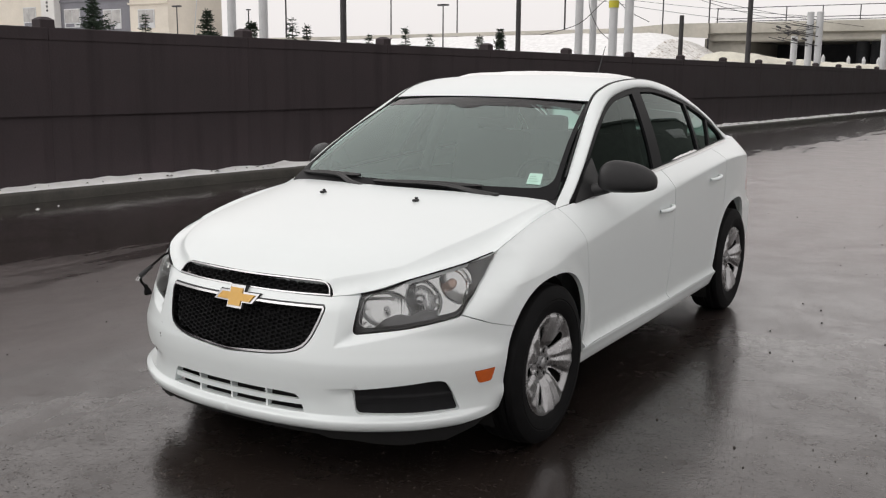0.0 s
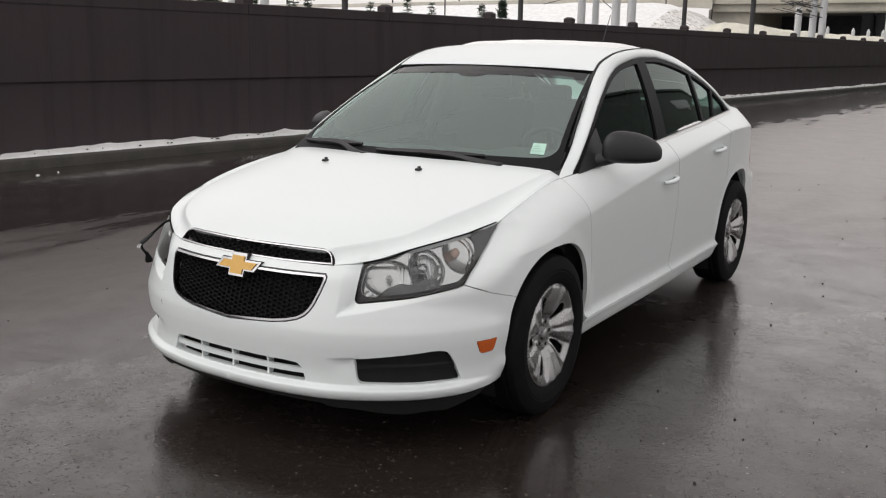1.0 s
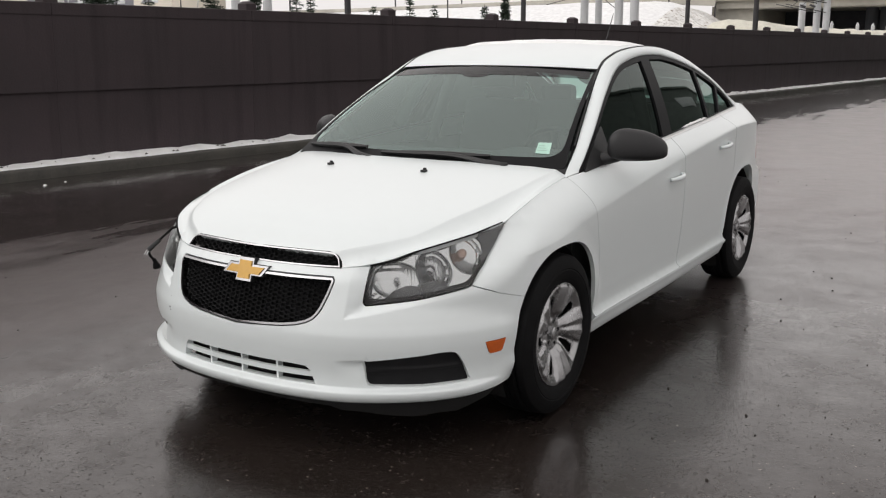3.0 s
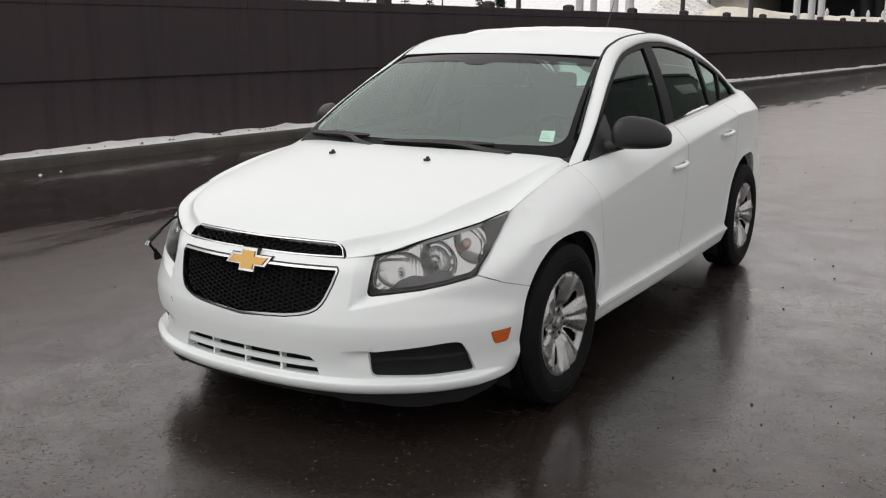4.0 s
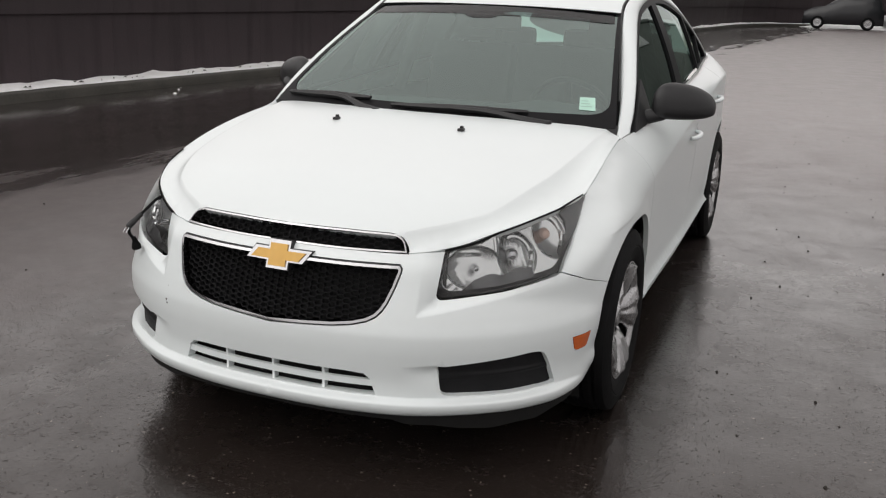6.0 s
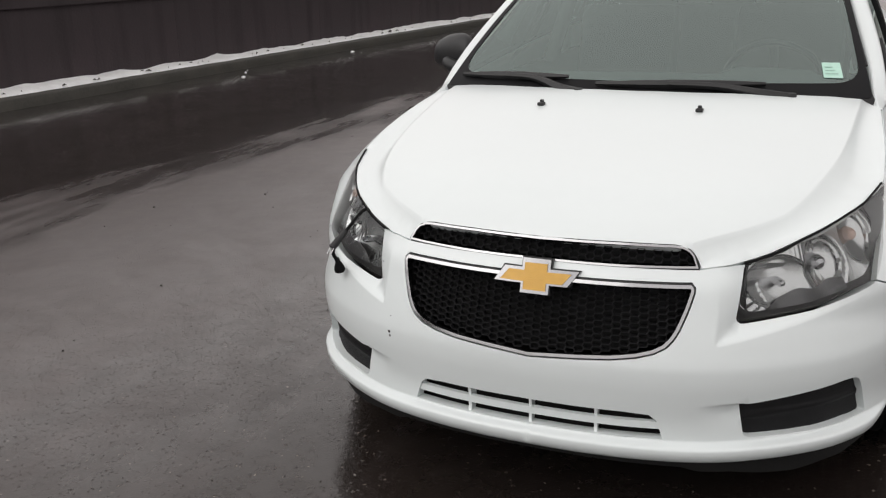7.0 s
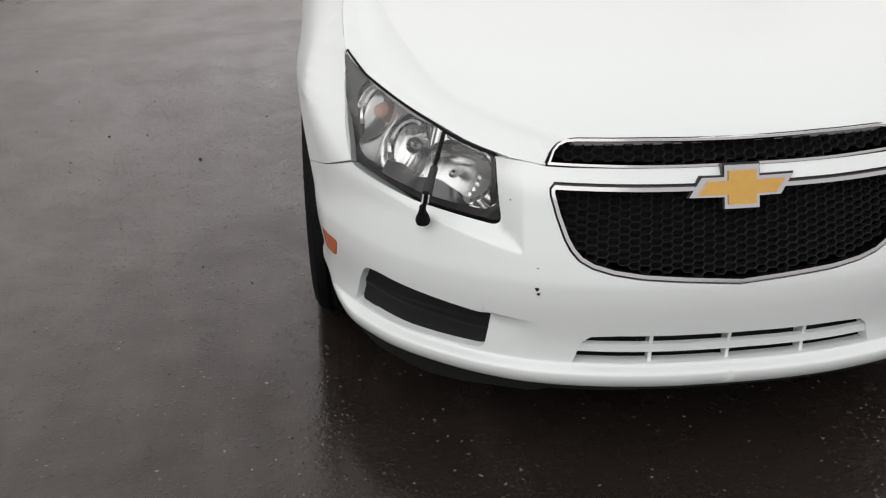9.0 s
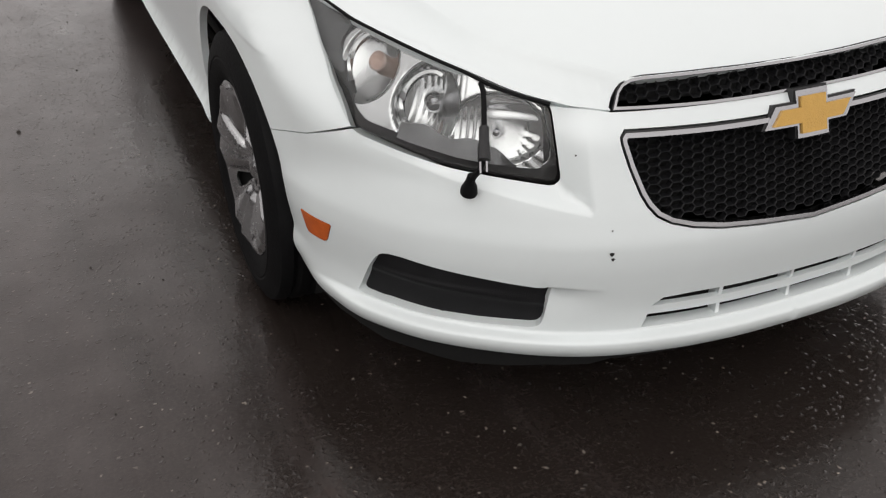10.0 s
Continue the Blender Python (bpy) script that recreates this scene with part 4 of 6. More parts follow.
def body_side(car, mirror):
    folds = [[(a, float(CREASE_Z(a))) for a in np.linspace(-.3, 3.2, 60)], [(a, .352) for a in np.linspace(.2, 2.4, 30)]]
    how = dict(mirror=mirror, outward=(1, 0, 0), step=.025, depth=.018, edge_step=.016, lines=folds)
    belt = lambda a0, a1, d=.0: [(a, float(BELT_Z(a)) - d) for a in np.linspace(a0, a1, 12)]
    # wing: from the lamp's back edge over the wheel to the door
    back = [p for p in line((-.300, .813), (-.445, .713), (-.522, .657), (-.560, .620), n=4)][1:]
    arch = [ARCH(FRONT, .345, .368, t) for t in np.linspace(math.pi - .56, -.09, 26)]
    wing = belt(.262, -.275, .0005) + back + [(-.45, .5805)] + arch + [(.30, .26), (.306, .312)] + [(a - .0025, z) for a, z in DOOR_FRONT]

    def f(a, z):
        return skin(a, z)
    panel("front_wing", f, wing, PAINT, car, **how)
    # doors
    door = [(a, z) for a, z in DOOR_FRONT] + belt(.272, 1.413, .0015) + [(a - .003, z) for a, z in DOOR_MID[::-1]]
    ob = panel("front_door", f, door, PAINT, car, **how)
    door_handle(ob, 1.285, .805, mirror)
    rear_arch = [ARCH(REAR, .385, .400, t) for t in np.linspace(math.pi + .03, math.pi - .62, 8)]
    rdoor = [(a + .003, z) for a, z in DOOR_MID] + belt(1.437, 2.42, .004) + [(2.41, .93), (2.40, .74), rear_arch[-1]] + rear_arch[::-1][1:] + [(2.30, .312)]
    ob = panel("rear_door", f, rdoor, PAINT, car, **how)
    door_handle(ob, 2.155, .890, mirror)
    # quarter panel and tail
    rest = [ARCH(REAR, .385, .400, t) for t in np.linspace(math.pi - .63, -.30, 22)]
    quarter = [(2.405, .74), (2.415, .93), (2.425, float(BELT_Z(2.42)) - .004)] + belt(2.45, 3.36, .0) + [(3.39, .92), (3.36, .62), (3.18, .60)] + rest[::-1]
    panel("quarter_panel", f, quarter, PAINT, car, **how)
    sill = [(.31, .225), (2.335, .225), (2.32, .3105), (.31, .3105)]
    panel("sill", f, sill, PAINT, car, **{**how, "depth": .05})
    fender_inner(car, mirror)


def fender_inner(car, mirror):
    """Dark liners in the wheel arches."""
    s = -1 if mirror else 1
    for cy, rz in ((FRONT, .37), (REAR, .405)):
        bm = bmesh.new()
        prev = None
        for t in np.linspace(-.5, math.pi + .5, 24):
            y, z = cy + .37 * math.cos(t), .32 + rz * math.sin(t)
            row = [bm.verts.new((s * x, y, z)) for x in (.45, .70, .815)]
            if prev:
                for i in range(2):
                    bm.faces.new((prev[i], prev[i + 1], row[i + 1], row[i]))
            prev = row
        part("arch_liner", bm, DARK, car)


def door_handle(door, y, z, mirror):
    s = -1 if mirror else 1
    bm = bmesh.new()
    pts = []
    for t in np.linspace(0, 1, 12):
        a, zz = y - .085 + .17 * t, z + .012 * t
        p = skin(np.array(a), np.array(zz))
        out = .005 + .030 * math.sin(math.pi * t) ** .5
        pts.append((s * (p[0] + out), p[1], p[2]))
    tube(bm, pts, lambda t: .0125 * (.75 + .25 * math.sin(math.pi * t)), 10)
    part("door_handle", bm, PAINT, door, "white pull handle")
    cup = [(y - .055 + .05 * math.cos(t), z + .005 + .034 * math.sin(t)) for t in np.linspace(0, 2 * math.pi, 20, endpoint=False)]
    panel("handle_cup", lambda a, q: skin(a, q, inset(a, q) - .0015), cup, PAINT, door, step=.02, depth=.0, mirror=mirror, outward=(1, 0, 0))


DLO_Z = spline((.36, .931), (.532, 1.045), (.686, 1.137), (.826, 1.215), (.936, 1.269), (1.035, 1.314), (1.171, 1.359), (1.319, 1.386), (1.457, 1.402), (1.592, 1.410), (1.762, 1.409), (1.911, 1.394), (2.107, 1.362),
               (2.287, 1.325), (2.475, 1.276), (2.66, 1.208), (2.784, 1.142), (2.892, 1.074))


def window_band(car, mirror):
    """The dark band of side windows: a black frame with pillars, four panes, and a bright strip at its foot."""
    top = [(a, float(DLO_Z(a))) for a in np.linspace(.365, 2.885, 60)]
    foot_line = [(a, float(BELT_Z(a)) + .004) for a in np.linspace(2.885, .365, 40)]
    out = top + foot_line
    low = lambda a: float(BELT_Z(a)) + .014
    high = lambda a: float(DLO_Z(a)) - .022
    first = [(a, low(a)) for a in np.linspace(1.352, .62, 14)] + [(a, high(a)) for a in np.linspace(.62, 1.472, 24) if high(a) > low(a) + .03]
    second = [(a, low(a)) for a in np.linspace(2.172, 1.490, 12)] + [(a, high(a)) for a in np.linspace(1.592, 2.232, 16)]
    third = [(a, low(a)) for a in np.linspace(2.460, 2.208, 6)] + [(a, high(a)) for a in np.linspace(2.270, 2.592, 10)]
    fourth = [(a, low(a)) for a in np.linspace(2.800, 2.490, 6)] + [(a, high(a)) for a in np.linspace(2.622, 2.785, 8)]
    g = lambda d: (lambda a, z: skin(a, z, inset(a, z) + d))
    how = dict(mirror=mirror, outward=(1, 0, 0))
    panel("window_frame", g(.004), out, TRIM_BLACK, car, holes=[first, second, third, fourth], step=.03, depth=.02, label="gloss black window frame and pillars", **how)
    for loop, name in ((first, "front_door_window"), (second, "rear_door_window"), (third, "rear_vent_window"), (fourth, "quarter_window")):
        w = panel(name, g(.016), grow(loop, .006), SIDE_GLASS, car, step=.04, depth=0, label="dark tinted side window", **how)
        w.visible_shadow = False
    strip_loop = [(a, float(BELT_Z(a)) - .004) for a in np.linspace(.52, 2.875, 40)] + [(a, float(BELT_Z(a)) + .010) for a in np.linspace(2.875, .52, 40)]
    panel("belt_trim", g(-.004), strip_loop, BRIGHT_TRIM, car, step=.03, depth=.012, label="thin bright strip under the side windows", **how)


def screen(u, v):
    """The windscreen: u across (-1..1), v from its foot to its head."""
    bx, by, bz = .728 * u, .150 + .165 * u * u, .955 - .008 * u * u
    tx, ty, tz = .568 * u, .924 + .103 * u * u, 1.367 - .021 * u * u
    k = 4 * v * (1 - v)
    return np.array([bx + (tx - bx) * v, by + (ty - by) * v - .018 * k, bz + (tz - bz) * v + .022 * k])


RAIL = line((.757, .256, .917), (.745, .285, .930), (.732, .345, .958), (.712, .46, 1.025), (.665, .645, 1.137), (.582, 1.000, 1.345), (.572, 1.18, 1.412), (.566, 1.41, 1.444), (.562, 1.72, 1.455), (.562, 2.02, 1.434), (.566, 2.30, 1.388), (.580, 2.55, 1.318), (.602, 2.84, 1.222), (.622, 3.02, 1.140), (.640, 3.16, 1.094), n=8)


def pillar_and_rail(car, mirror):
    """The painted frame from the foot of the windscreen pillar over the doors to the tail."""
    s = -1 if mirror else 1
    n = len(RAIL)
    rows = []
    for i, (x, y, z) in enumerate(RAIL):
        a = np.interp(y, [.256, .370, 1.0, 1.55, 2.08, 2.6, 3.0, 3.16], [.258, .365, .985, 1.50, 2.03, 2.50, 2.79, 2.885])
        zz = float(BELT_Z(a)) - .0008 if a < .36 else float(DLO_Z(a)) + .003
        q = skin(np.array(a), np.array(zz), inset(np.array(a), np.array(zz)) - .0)
        q = np.array([q[0], q[1], q[2]])
        p = np.array([x, y, z])
        row = []
        for t in np.linspace(0, 1, 9):
            c = p + (q - p) * t
            bulge = .010 * float(smooth(.30, .60, y)) * math.sin(math.pi * min(1, t * 1.0)) ** .8
            c = c + np.array([.75, 0, .65]) * bulge
            row.append((s * c[0], c[1], c[2]))
        inner = (s * q[0] - s * .012, q[1], q[2] - .004)
        rows.append([(s * (x - .006), y + .002, z - .018)] + row + [inner])
    if not mirror:
        rows = rows[::-1]
    strip("side_frame", rows, PAINT, car)
    lining = []
    for i, (x, y, z) in enumerate(RAIL):
        lining.append([(s * (x - .022), y, z - .022), (rows[i] if mirror else rows[n - 1 - i])[-1]])
        lining[-1][1] = (lining[-1][1][0] - s * .022, lining[-1][1][1], lining[-1][1][2] - .012)
    strip("pillar_trim", lining, TRIM_BLACK, car)
    ditch = [(s * (x - .010), y, z + .001) for x, y, z in RAIL[24:74]]
    part("roof_seal", tube(bmesh.new(), ditch, .0045, 6), BLACK, car)


def roof(car):
    idx = [i for i, p in enumerate(RAIL) if .99 <= p[1] <= 2.66]
    rows = []
    for i in idx:
        x, y, z = RAIL[i]
        row = []
        for u in np.linspace(-1, 1, 25):
            front = smooth(1.35, 1.0, y)
            back = smooth(2.3, 2.65, y)
            yy = y - .100 * (1 - u * u) * front + .10 * (1 - u * u) * back
            h = (.016 * front + .024 * (1 - front)) * (1 - abs(u) ** 2.2)
            row.append(((x - .012) * u, yy, z + h + .002))
        rows.append(row)
    strip("roof", rows, PAINT, car)
    # rear window and boot lid
    last = rows[-1]
    rear = []
    for t in np.linspace(0, 1, 9):
        row = []
        for j, u in enumerate(np.linspace(-1, 1, 25)):
            x0, y0, z0 = last[j]
            x1, y1, z1 = .61 * u, 3.17 - .10 * u * u + .05, 1.100
            row.append((x0 + (x1 - x0) * t, y0 + (y1 - y0) * t, z0 + (z1 - z0) * t + .025 * math.sin(math.pi * t)))
        rear.append(row)
    w = strip("rear_window", rear, REAR_GLASS, car, "tinted rear window")
    w.visible_shadow = False
    lid = []
    for t in np.linspace(0, 1, 16):
        k = min(1, t / .6)
        a = 2.80 + .56 * k
        ex, ey, ez = skin(np.array(a), BELT_Z(a) - .001)
        cy, cz, drop = 3.20 + .45 * k, 1.100 + .012 * math.sin(math.pi * k), max(0, (t - .6) / .4)
        row = []
        for u in np.linspace(-1, 1, 25):
            row.append((float(ex) * u * (1 - .004), cy + (float(ey) - cy) * abs(u) ** 2.2 + .02 * math.sin(drop * 2.5), cz + (float(ez) - cz) * abs(u) ** 3 - .42 * drop))
        lid.append(row)
    strip("boot_lid", lid, PAINT, car)


def windscreen(car):
    loop = rounded([(-.995, .0), (.995, .0), (.995, .995), (-.995, .995)], .03)
    ws = panel("windscreen", screen, loop, GLASS, car, step=.06, depth=0, outward=(0, -1, .6), label="tinted laminated windscreen")
    ws.visible_shadow = False
    clear = rounded([(-.968, .072), (0, .065), (.968, .072), (.972, .975), (-.972, .975)], [.12, 0, .12, .03, .03], 8)
    lift = lambda u, v: screen(u, v) + np.array([0 * u, -.0015 + 0 * u, .002 + 0 * u])
    panel("windscreen_surround", lift, rounded([(-1.0, -.01), (1.0, -.01), (1.0, 1.0), (-1.0, 1.0)], .02), TRIM_BLACK, car, holes=[clear], step=.05, depth=.004, outward=(0, -1, .6), label="black edge band of the windscreen")
    band = [(-.955, .972), (-.955, .855), (-.4, .862), (-.14, .860), (-.10, .835), (-.05, .822), (.05, .822), (.10, .835), (.14, .860), (.4, .862), (.955, .855), (.955, .972)]
    under = lambda u, v: screen(u, v) + np.array([0 * u, -.0008 + 0 * u, .001 + 0 * u])
    b = panel("sun_band", under, band, BAND, car, step=.05, depth=0, outward=(0, -1, .6), label="dark tinted band at the head of the windscreen")
    b.visible_shadow = False
    # service sticker
    us, vs = .856, .104
    stick = [(us - .042, vs), (us + .040, vs - .004), (us + .034, vs + .088), (us - .045, vs + .088)]
    st = panel("sticker", lambda u, v: screen(u, v) + np.array([0 * u, -.002 + 0 * u, .0015 + 0 * u]), stick, PAPER, car, step=.05, depth=0, outward=(0, -1, .6), label="small pale green service sticker with unreadable print")
    for k in range(3):
        v0 = vs + .019 + .019 * k
        panel("print_line", lambda u, v: screen(u, v) + np.array([0 * u, -.0035 + 0 * u, .003 + 0 * u]), [(us - .034, v0), (us + .02 - .01 * k, v0), (us + .02 - .01 * k, v0 + .005), (us - .034, v0 + .005)], INK, st, step=.05, depth=0, outward=(0, -1, .6))
    # cowl tray
    rows = []
    for u in np.linspace(-1, 1, 31):
        p = screen(np.array(u), np.array(.0))
        hx = .745 * u
        hy = float(np.interp(abs(hx), [0, .2, .38, .55, .70, .745], [.132, .143, .178, .237, .303, .312]))
        rows.append([(hx, hy - .03, float(hood(hx, hy)) - .022), (hx, hy + .004, float(hood(hx, hy)) - .016), (p[0] * 1.01, p[1] - .004, p[2] - .006), (p[0], p[1] + .03, p[2] + .004)])
    strip("cowl", rows[::-1], BLACK, car, "black plastic cowl below the windscreen")
    for x0, x1, v0 in ((.42, -.18, .035), (-.45, -.93, .050)):
        wiper(car, x0, x1, v0)


def wiper(car, u0, u1, v0):
    w = new("wiper")
    w.parent = car
    w["label"] = "black windscreen wiper"
    at = lambda u, v, h: Vector(screen(np.array(u), np.array(v))) + Vector((0, -.6, .8)).normalized() * h
    mid = (u0 * .55 + u1 * .45)
    blade = [at(u, v0 + .015 * (1 - ((u - u0) / (u1 - u0))), .012) for u in np.linspace(u0 + (u0 - u1) * .25, u1, 12)]
    part("blade", tube(bmesh.new(), blade, lambda t: .007 + .0095 * math.sin(math.pi * min(1, t * 1.02)), 6), BLACK, w)
    arm = [at(u0 + (u0 - u1) * .42, -.02, .010), at(u0 + (u0 - u1) * .20, .0, .016), at(u0 - (u0 - u1) * .10, v0 - .005, .018), at(mid, v0 + .002, .018)]
    part("arm", tube(bmesh.new(), [Vector(p) for p in line(*arm, n=5)], lambda t: .018 - .008 * t, 6), BLACK, w)
    bm = lathe(bmesh.new(), [(.0005, .018), (.016, .016), (.02, 0), (.02, -.02)], Matrix.Translation(arm[0]), 14)
    part("pivot_cap", bm, BLACK, w)


def door_mirror(car, mirror, fold_in=0.0):
    s = -1 if mirror else 1
    g = new("door_mirror")
    g.parent = car
    g["label"] = "matt black plastic door mirror"
    bm = bmesh.new()
    bmesh.ops.create_uvsphere(bm, u_segments=28, v_segments=18, radius=1)
    for v in bm.verts:
        x, y, z = v.co
        x2 = math.copysign(abs(x) ** (.92 if x > 0 else .62), x)
        z2 = math.copysign(abs(z) ** (.80 if z > 0 else .5), z)
        along_x = (x2 + 1) / 2
        tall = .100 - .030 * along_x ** 1.4 if z > 0 else .056 - .010 * along_x
        px, pz = .922 - fold_in + .116 * x2, 1.010 + tall * z2 - .008 * along_x
        py = .655 + fold_in * .6 + .058 * y * (1.1 if y < 0 else .55) + .062 * x2
        v.co = (s * px, py, pz)
    part("mirror_housing", bm, BLACK, g)
    bm = bmesh.new()
    tube(bm, [(s * .76, .57, .958), (s * .80, .58, .966), (s * .845, .60, .978), (s * .87, .635, .986)], lambda t: .031 - .006 * t, 10)
    part("mirror_arm", bm, BLACK, g)
    glass = [(s * (.92 - fold_in + .085 * math.cos(t)), .692 + fold_in * .6 + .052 * math.cos(t), 1.012 + .052 * math.sin(t)) for t in np.linspace(0, 2 * math.pi, 24, endpoint=False)]
    make("mirror_glass", glass, [tuple(range(24))], CHROME, g, "silvered mirror glass")
    panel("mirror_foot", lambda a, z: skin(a, z, inset(a, z) - .008), rounded([(.385, .926), (.66, .950), (.66, 1.105), (.58, 1.065), (.46, .985)], .01), BLACK, g, step=.03, depth=.012, mirror=mirror, outward=(1, 0, 0))


def wheel(car, x, y, turn, mirror, label):
    """A tyre and a silver five-spoke wheel cover."""
    s = -1 if mirror else 1
    w = new("wheel")
    w.parent = car
    w["label"] = label
    w.matrix_basis = Matrix.Translation((s * x, y, .325)) @ Matrix.Rotation(radians(turn), 4, "Z") @ Matrix.Rotation(radians(90 * s), 4, "Y")
    bm = bmesh.new()
    prof = [(.205, -.092), (.215, -.096), (.255, -.102), (.295, -.098), (.318, -.086)]
    tread = []
    for k, h in enumerate(np.linspace(-.080, .080, 17)):
        groove = .009 if k in (3, 7, 9, 13) else 0
        tread.append((.328 - 6 * .5 * h * h * .35 - groove, h))
    prof = prof + tread + [(.318, .086), (.295, .098), (.268, .102), (.264, .100), (.26, .102), (.235, .099), (.217, .092), (.207, .084), (.200, .06), (.200, -.07)]
    lathe(bm, prof, n=64, closed=True)
    part("tyre", bm, RUBBER, w, "black rubber tyre", 30)
    bm = lathe(bmesh.new(), [(.203, .085), (.19, .04), (.16, .02), (.06, .015), (.001, .015)], n=40)
    part("steel_rim", bm, DARK, w)

    turns = lambda r: .75 * r / .2 * .14
    WIDE = .31

    def face(u, v):
        r, th = np.hypot(u, v), np.arctan2(v, u)
        k = th * 5 / (2 * math.pi) + turns(r) - .34
        d = np.abs(k - np.round(k))
        spoke = .007 * np.clip(d / .12, 0, 1) * smooth(.05, .10, r) - .010 * np.clip((d - .12) / .19, 0, 1) - .012 * smooth(WIDE - .02, WIDE + .02, d) * smooth(.205, .165, r)
        h = .066 + .030 * smooth(.03, .205, r) - .010 * smooth(.05, .02, np.abs(r - .045)) + spoke * smooth(.05, .085, r) * smooth(.209, .195, r) - .006 * smooth(.197, .208, r)
        return np.array([u, v, h])

    holes, creases = [], []
    for i in range(5):
        base = 2 * math.pi / 5 * i

        def at(ph, r):
            t = base + (ph - turns(r)) * 2 * math.pi / 5
            return (r * math.cos(t), r * math.sin(t))
        holes.append(rounded([at(.80, .080), at(.735, .112), at(.715, .156), at(.79, .170), at(.92, .164), at(.95, .122), at(.92, .082)], [.004, .01, .008, .012, .008, .012, .004], 4))
        lug = at(.34, .050)
        holes.append([(lug[0] + .009 * math.cos(t), lug[1] + .009 * math.sin(t)) for t in np.linspace(0, 2 * math.pi, 8, endpoint=False)])
        creases += [[at(ph, r) for r in np.linspace(.066, .198, 14)] for ph in (.34, .34 - .12, .34 + .12, .34 - WIDE, .34 + WIDE)]
    rim = [(.209 * math.cos(t), .209 * math.sin(t)) for t in np.linspace(0, 2 * math.pi, 72, endpoint=False)]
    panel("wheel_cover", face, rim, SILVER, w, holes=holes, step=.0065, depth=.006, outward=(0, 0, 1), label="silver five-spoke wheel cover", edge_step=.007, lines=creases, fold=.0028)
    bm = lathe(bmesh.new(), [(.0005, .070), (.018, .070), (.026, .066), (.028, .054)], n=28)
    part("centre_cap", bm, SILVER, w)
    return w


def cabin(car):
    """Dashboard, wheel, seats and lining, seen through the glass."""
    bm = bmesh.new()
    prof = [(.30, .90), (.45, .955), (.62, .965), (.80, .945), (.90, .90), (.93, .80), (.92, .62), (.90, .50)]
    prev = None
    for y, z in prof:
        row = [bm.verts.new((x, y + .03 * abs(x / .7) ** 2, z - .02 * abs(x / .7) ** 2 + (.03 if y > .75 and .2 < x < .56 and z > .85 else 0))) for x in np.linspace(-.71, .71, 23)]
        if prev:
            for i in range(22):
                bm.faces.new((prev[i], prev[i + 1], row[i + 1], row[i]))
        prev = row
    part("dashboard", bm, DASH, car, "dark grey moulded dashboard")
    m = Matrix.Translation((.37, 1.02, .89)) @ Matrix.Rotation(radians(-62), 4, "X")
    ring = [m @ Vector((.185 * math.cos(t), .185 * math.sin(t), 0)) for t in np.linspace(0, 2 * math.pi, 33)]
    sw = part("steering_wheel", tube(bmesh.new(), ring, .015, 8), BLACK, car, "black steering wheel")
    bm = bmesh.new()
    box(bm, (.16, .11, .05), (0, 0, -.01), .015)
    box(bm, (.33, .035, .02), (0, 0, 0), .006)
    box(bm, (.035, .17, .02), (0, -.09, 0), .006)
    bm.transform(m)
    part("wheel_hub", bm, BLACK, sw)
    for x in (-.37, .37):
        seat(car, x, 1.35, .52)
    bm = bmesh.new()
    box(bm, (1.26, .55, .18), (0, 2.25, .52), .05)
    box(bm, (1.26, .16, .58), (0, 2.56, .82), .05, Matrix.Rotation(radians(-18), 4, "X"))
    bench = part("rear_bench", bm, CLOTH, car, "dark cloth rear bench")
    for x in (-.42, 0, .42):
        part("head_restraint", box(bmesh.new(), (.24, .10, .13), (x, 2.66, 1.14), .04), CLOTH, bench)
    part("cabin_floor", box(bmesh.new(), (1.40, 2.9, .06), (0, 1.5, .30), .01), DASH, car)
    bm = bmesh.new()
    box(bm, (1.36, .05, .50), (0, -.42, .46), .01)
    box(bm, (1.40, 3.4, .05), (0, 1.4, .235), .01)
    box(bm, (1.0, .90, .05), (0, -.32, .28), .01)
    part("underbody", bm, DARK, car)
    for s in (-1, 1):
        bm = bmesh.new()
        box(bm, (.03, 2.1, .50), (s * .74, 1.40, .66), .01)
        part("door_lining", bm, DASH, car)
        bm = bmesh.new()
        rod(bm, (s * .55, 1.50, 1.36), (s * .69, 1.46, .90), .035)
        part("pillar_lining", bm, DASH, car)
    bm = bmesh.new()
    rows = []
    for y, z in ((.98, 1.335), (1.2, 1.39), (1.7, 1.44), (2.3, 1.40), (2.62, 1.315)):
        rows.append([(x * .54, y, z - .03 * x * x) for x in np.linspace(-1, 1, 9)])
    bm.free()
    strip("headlining", rows, DASH, car)
    bm = box(bmesh.new(), (.25, .035, .07), (0, .985, 1.285), .015)
    part("interior_mirror", bm, BLACK, car, "black interior rear-view mirror")
    # front lower valance
    v = lambda a, z: skin(a, z, .026 + (.2 - z) * .35)
    panel("valance", v, [(NOSE, .196), (along(.2), .194), (along(.38), .190), (along(.42), .176), (-.98, .172), (-.90, .158), (-.80, .148), (-.70, .156), (-.62, .152), (-.50, .19), (-.46, .225), (NOSE, .215)], DARK, car, step=.03, depth=.02, both=True, outward=(1, -1, 0), label="torn black lower valance")


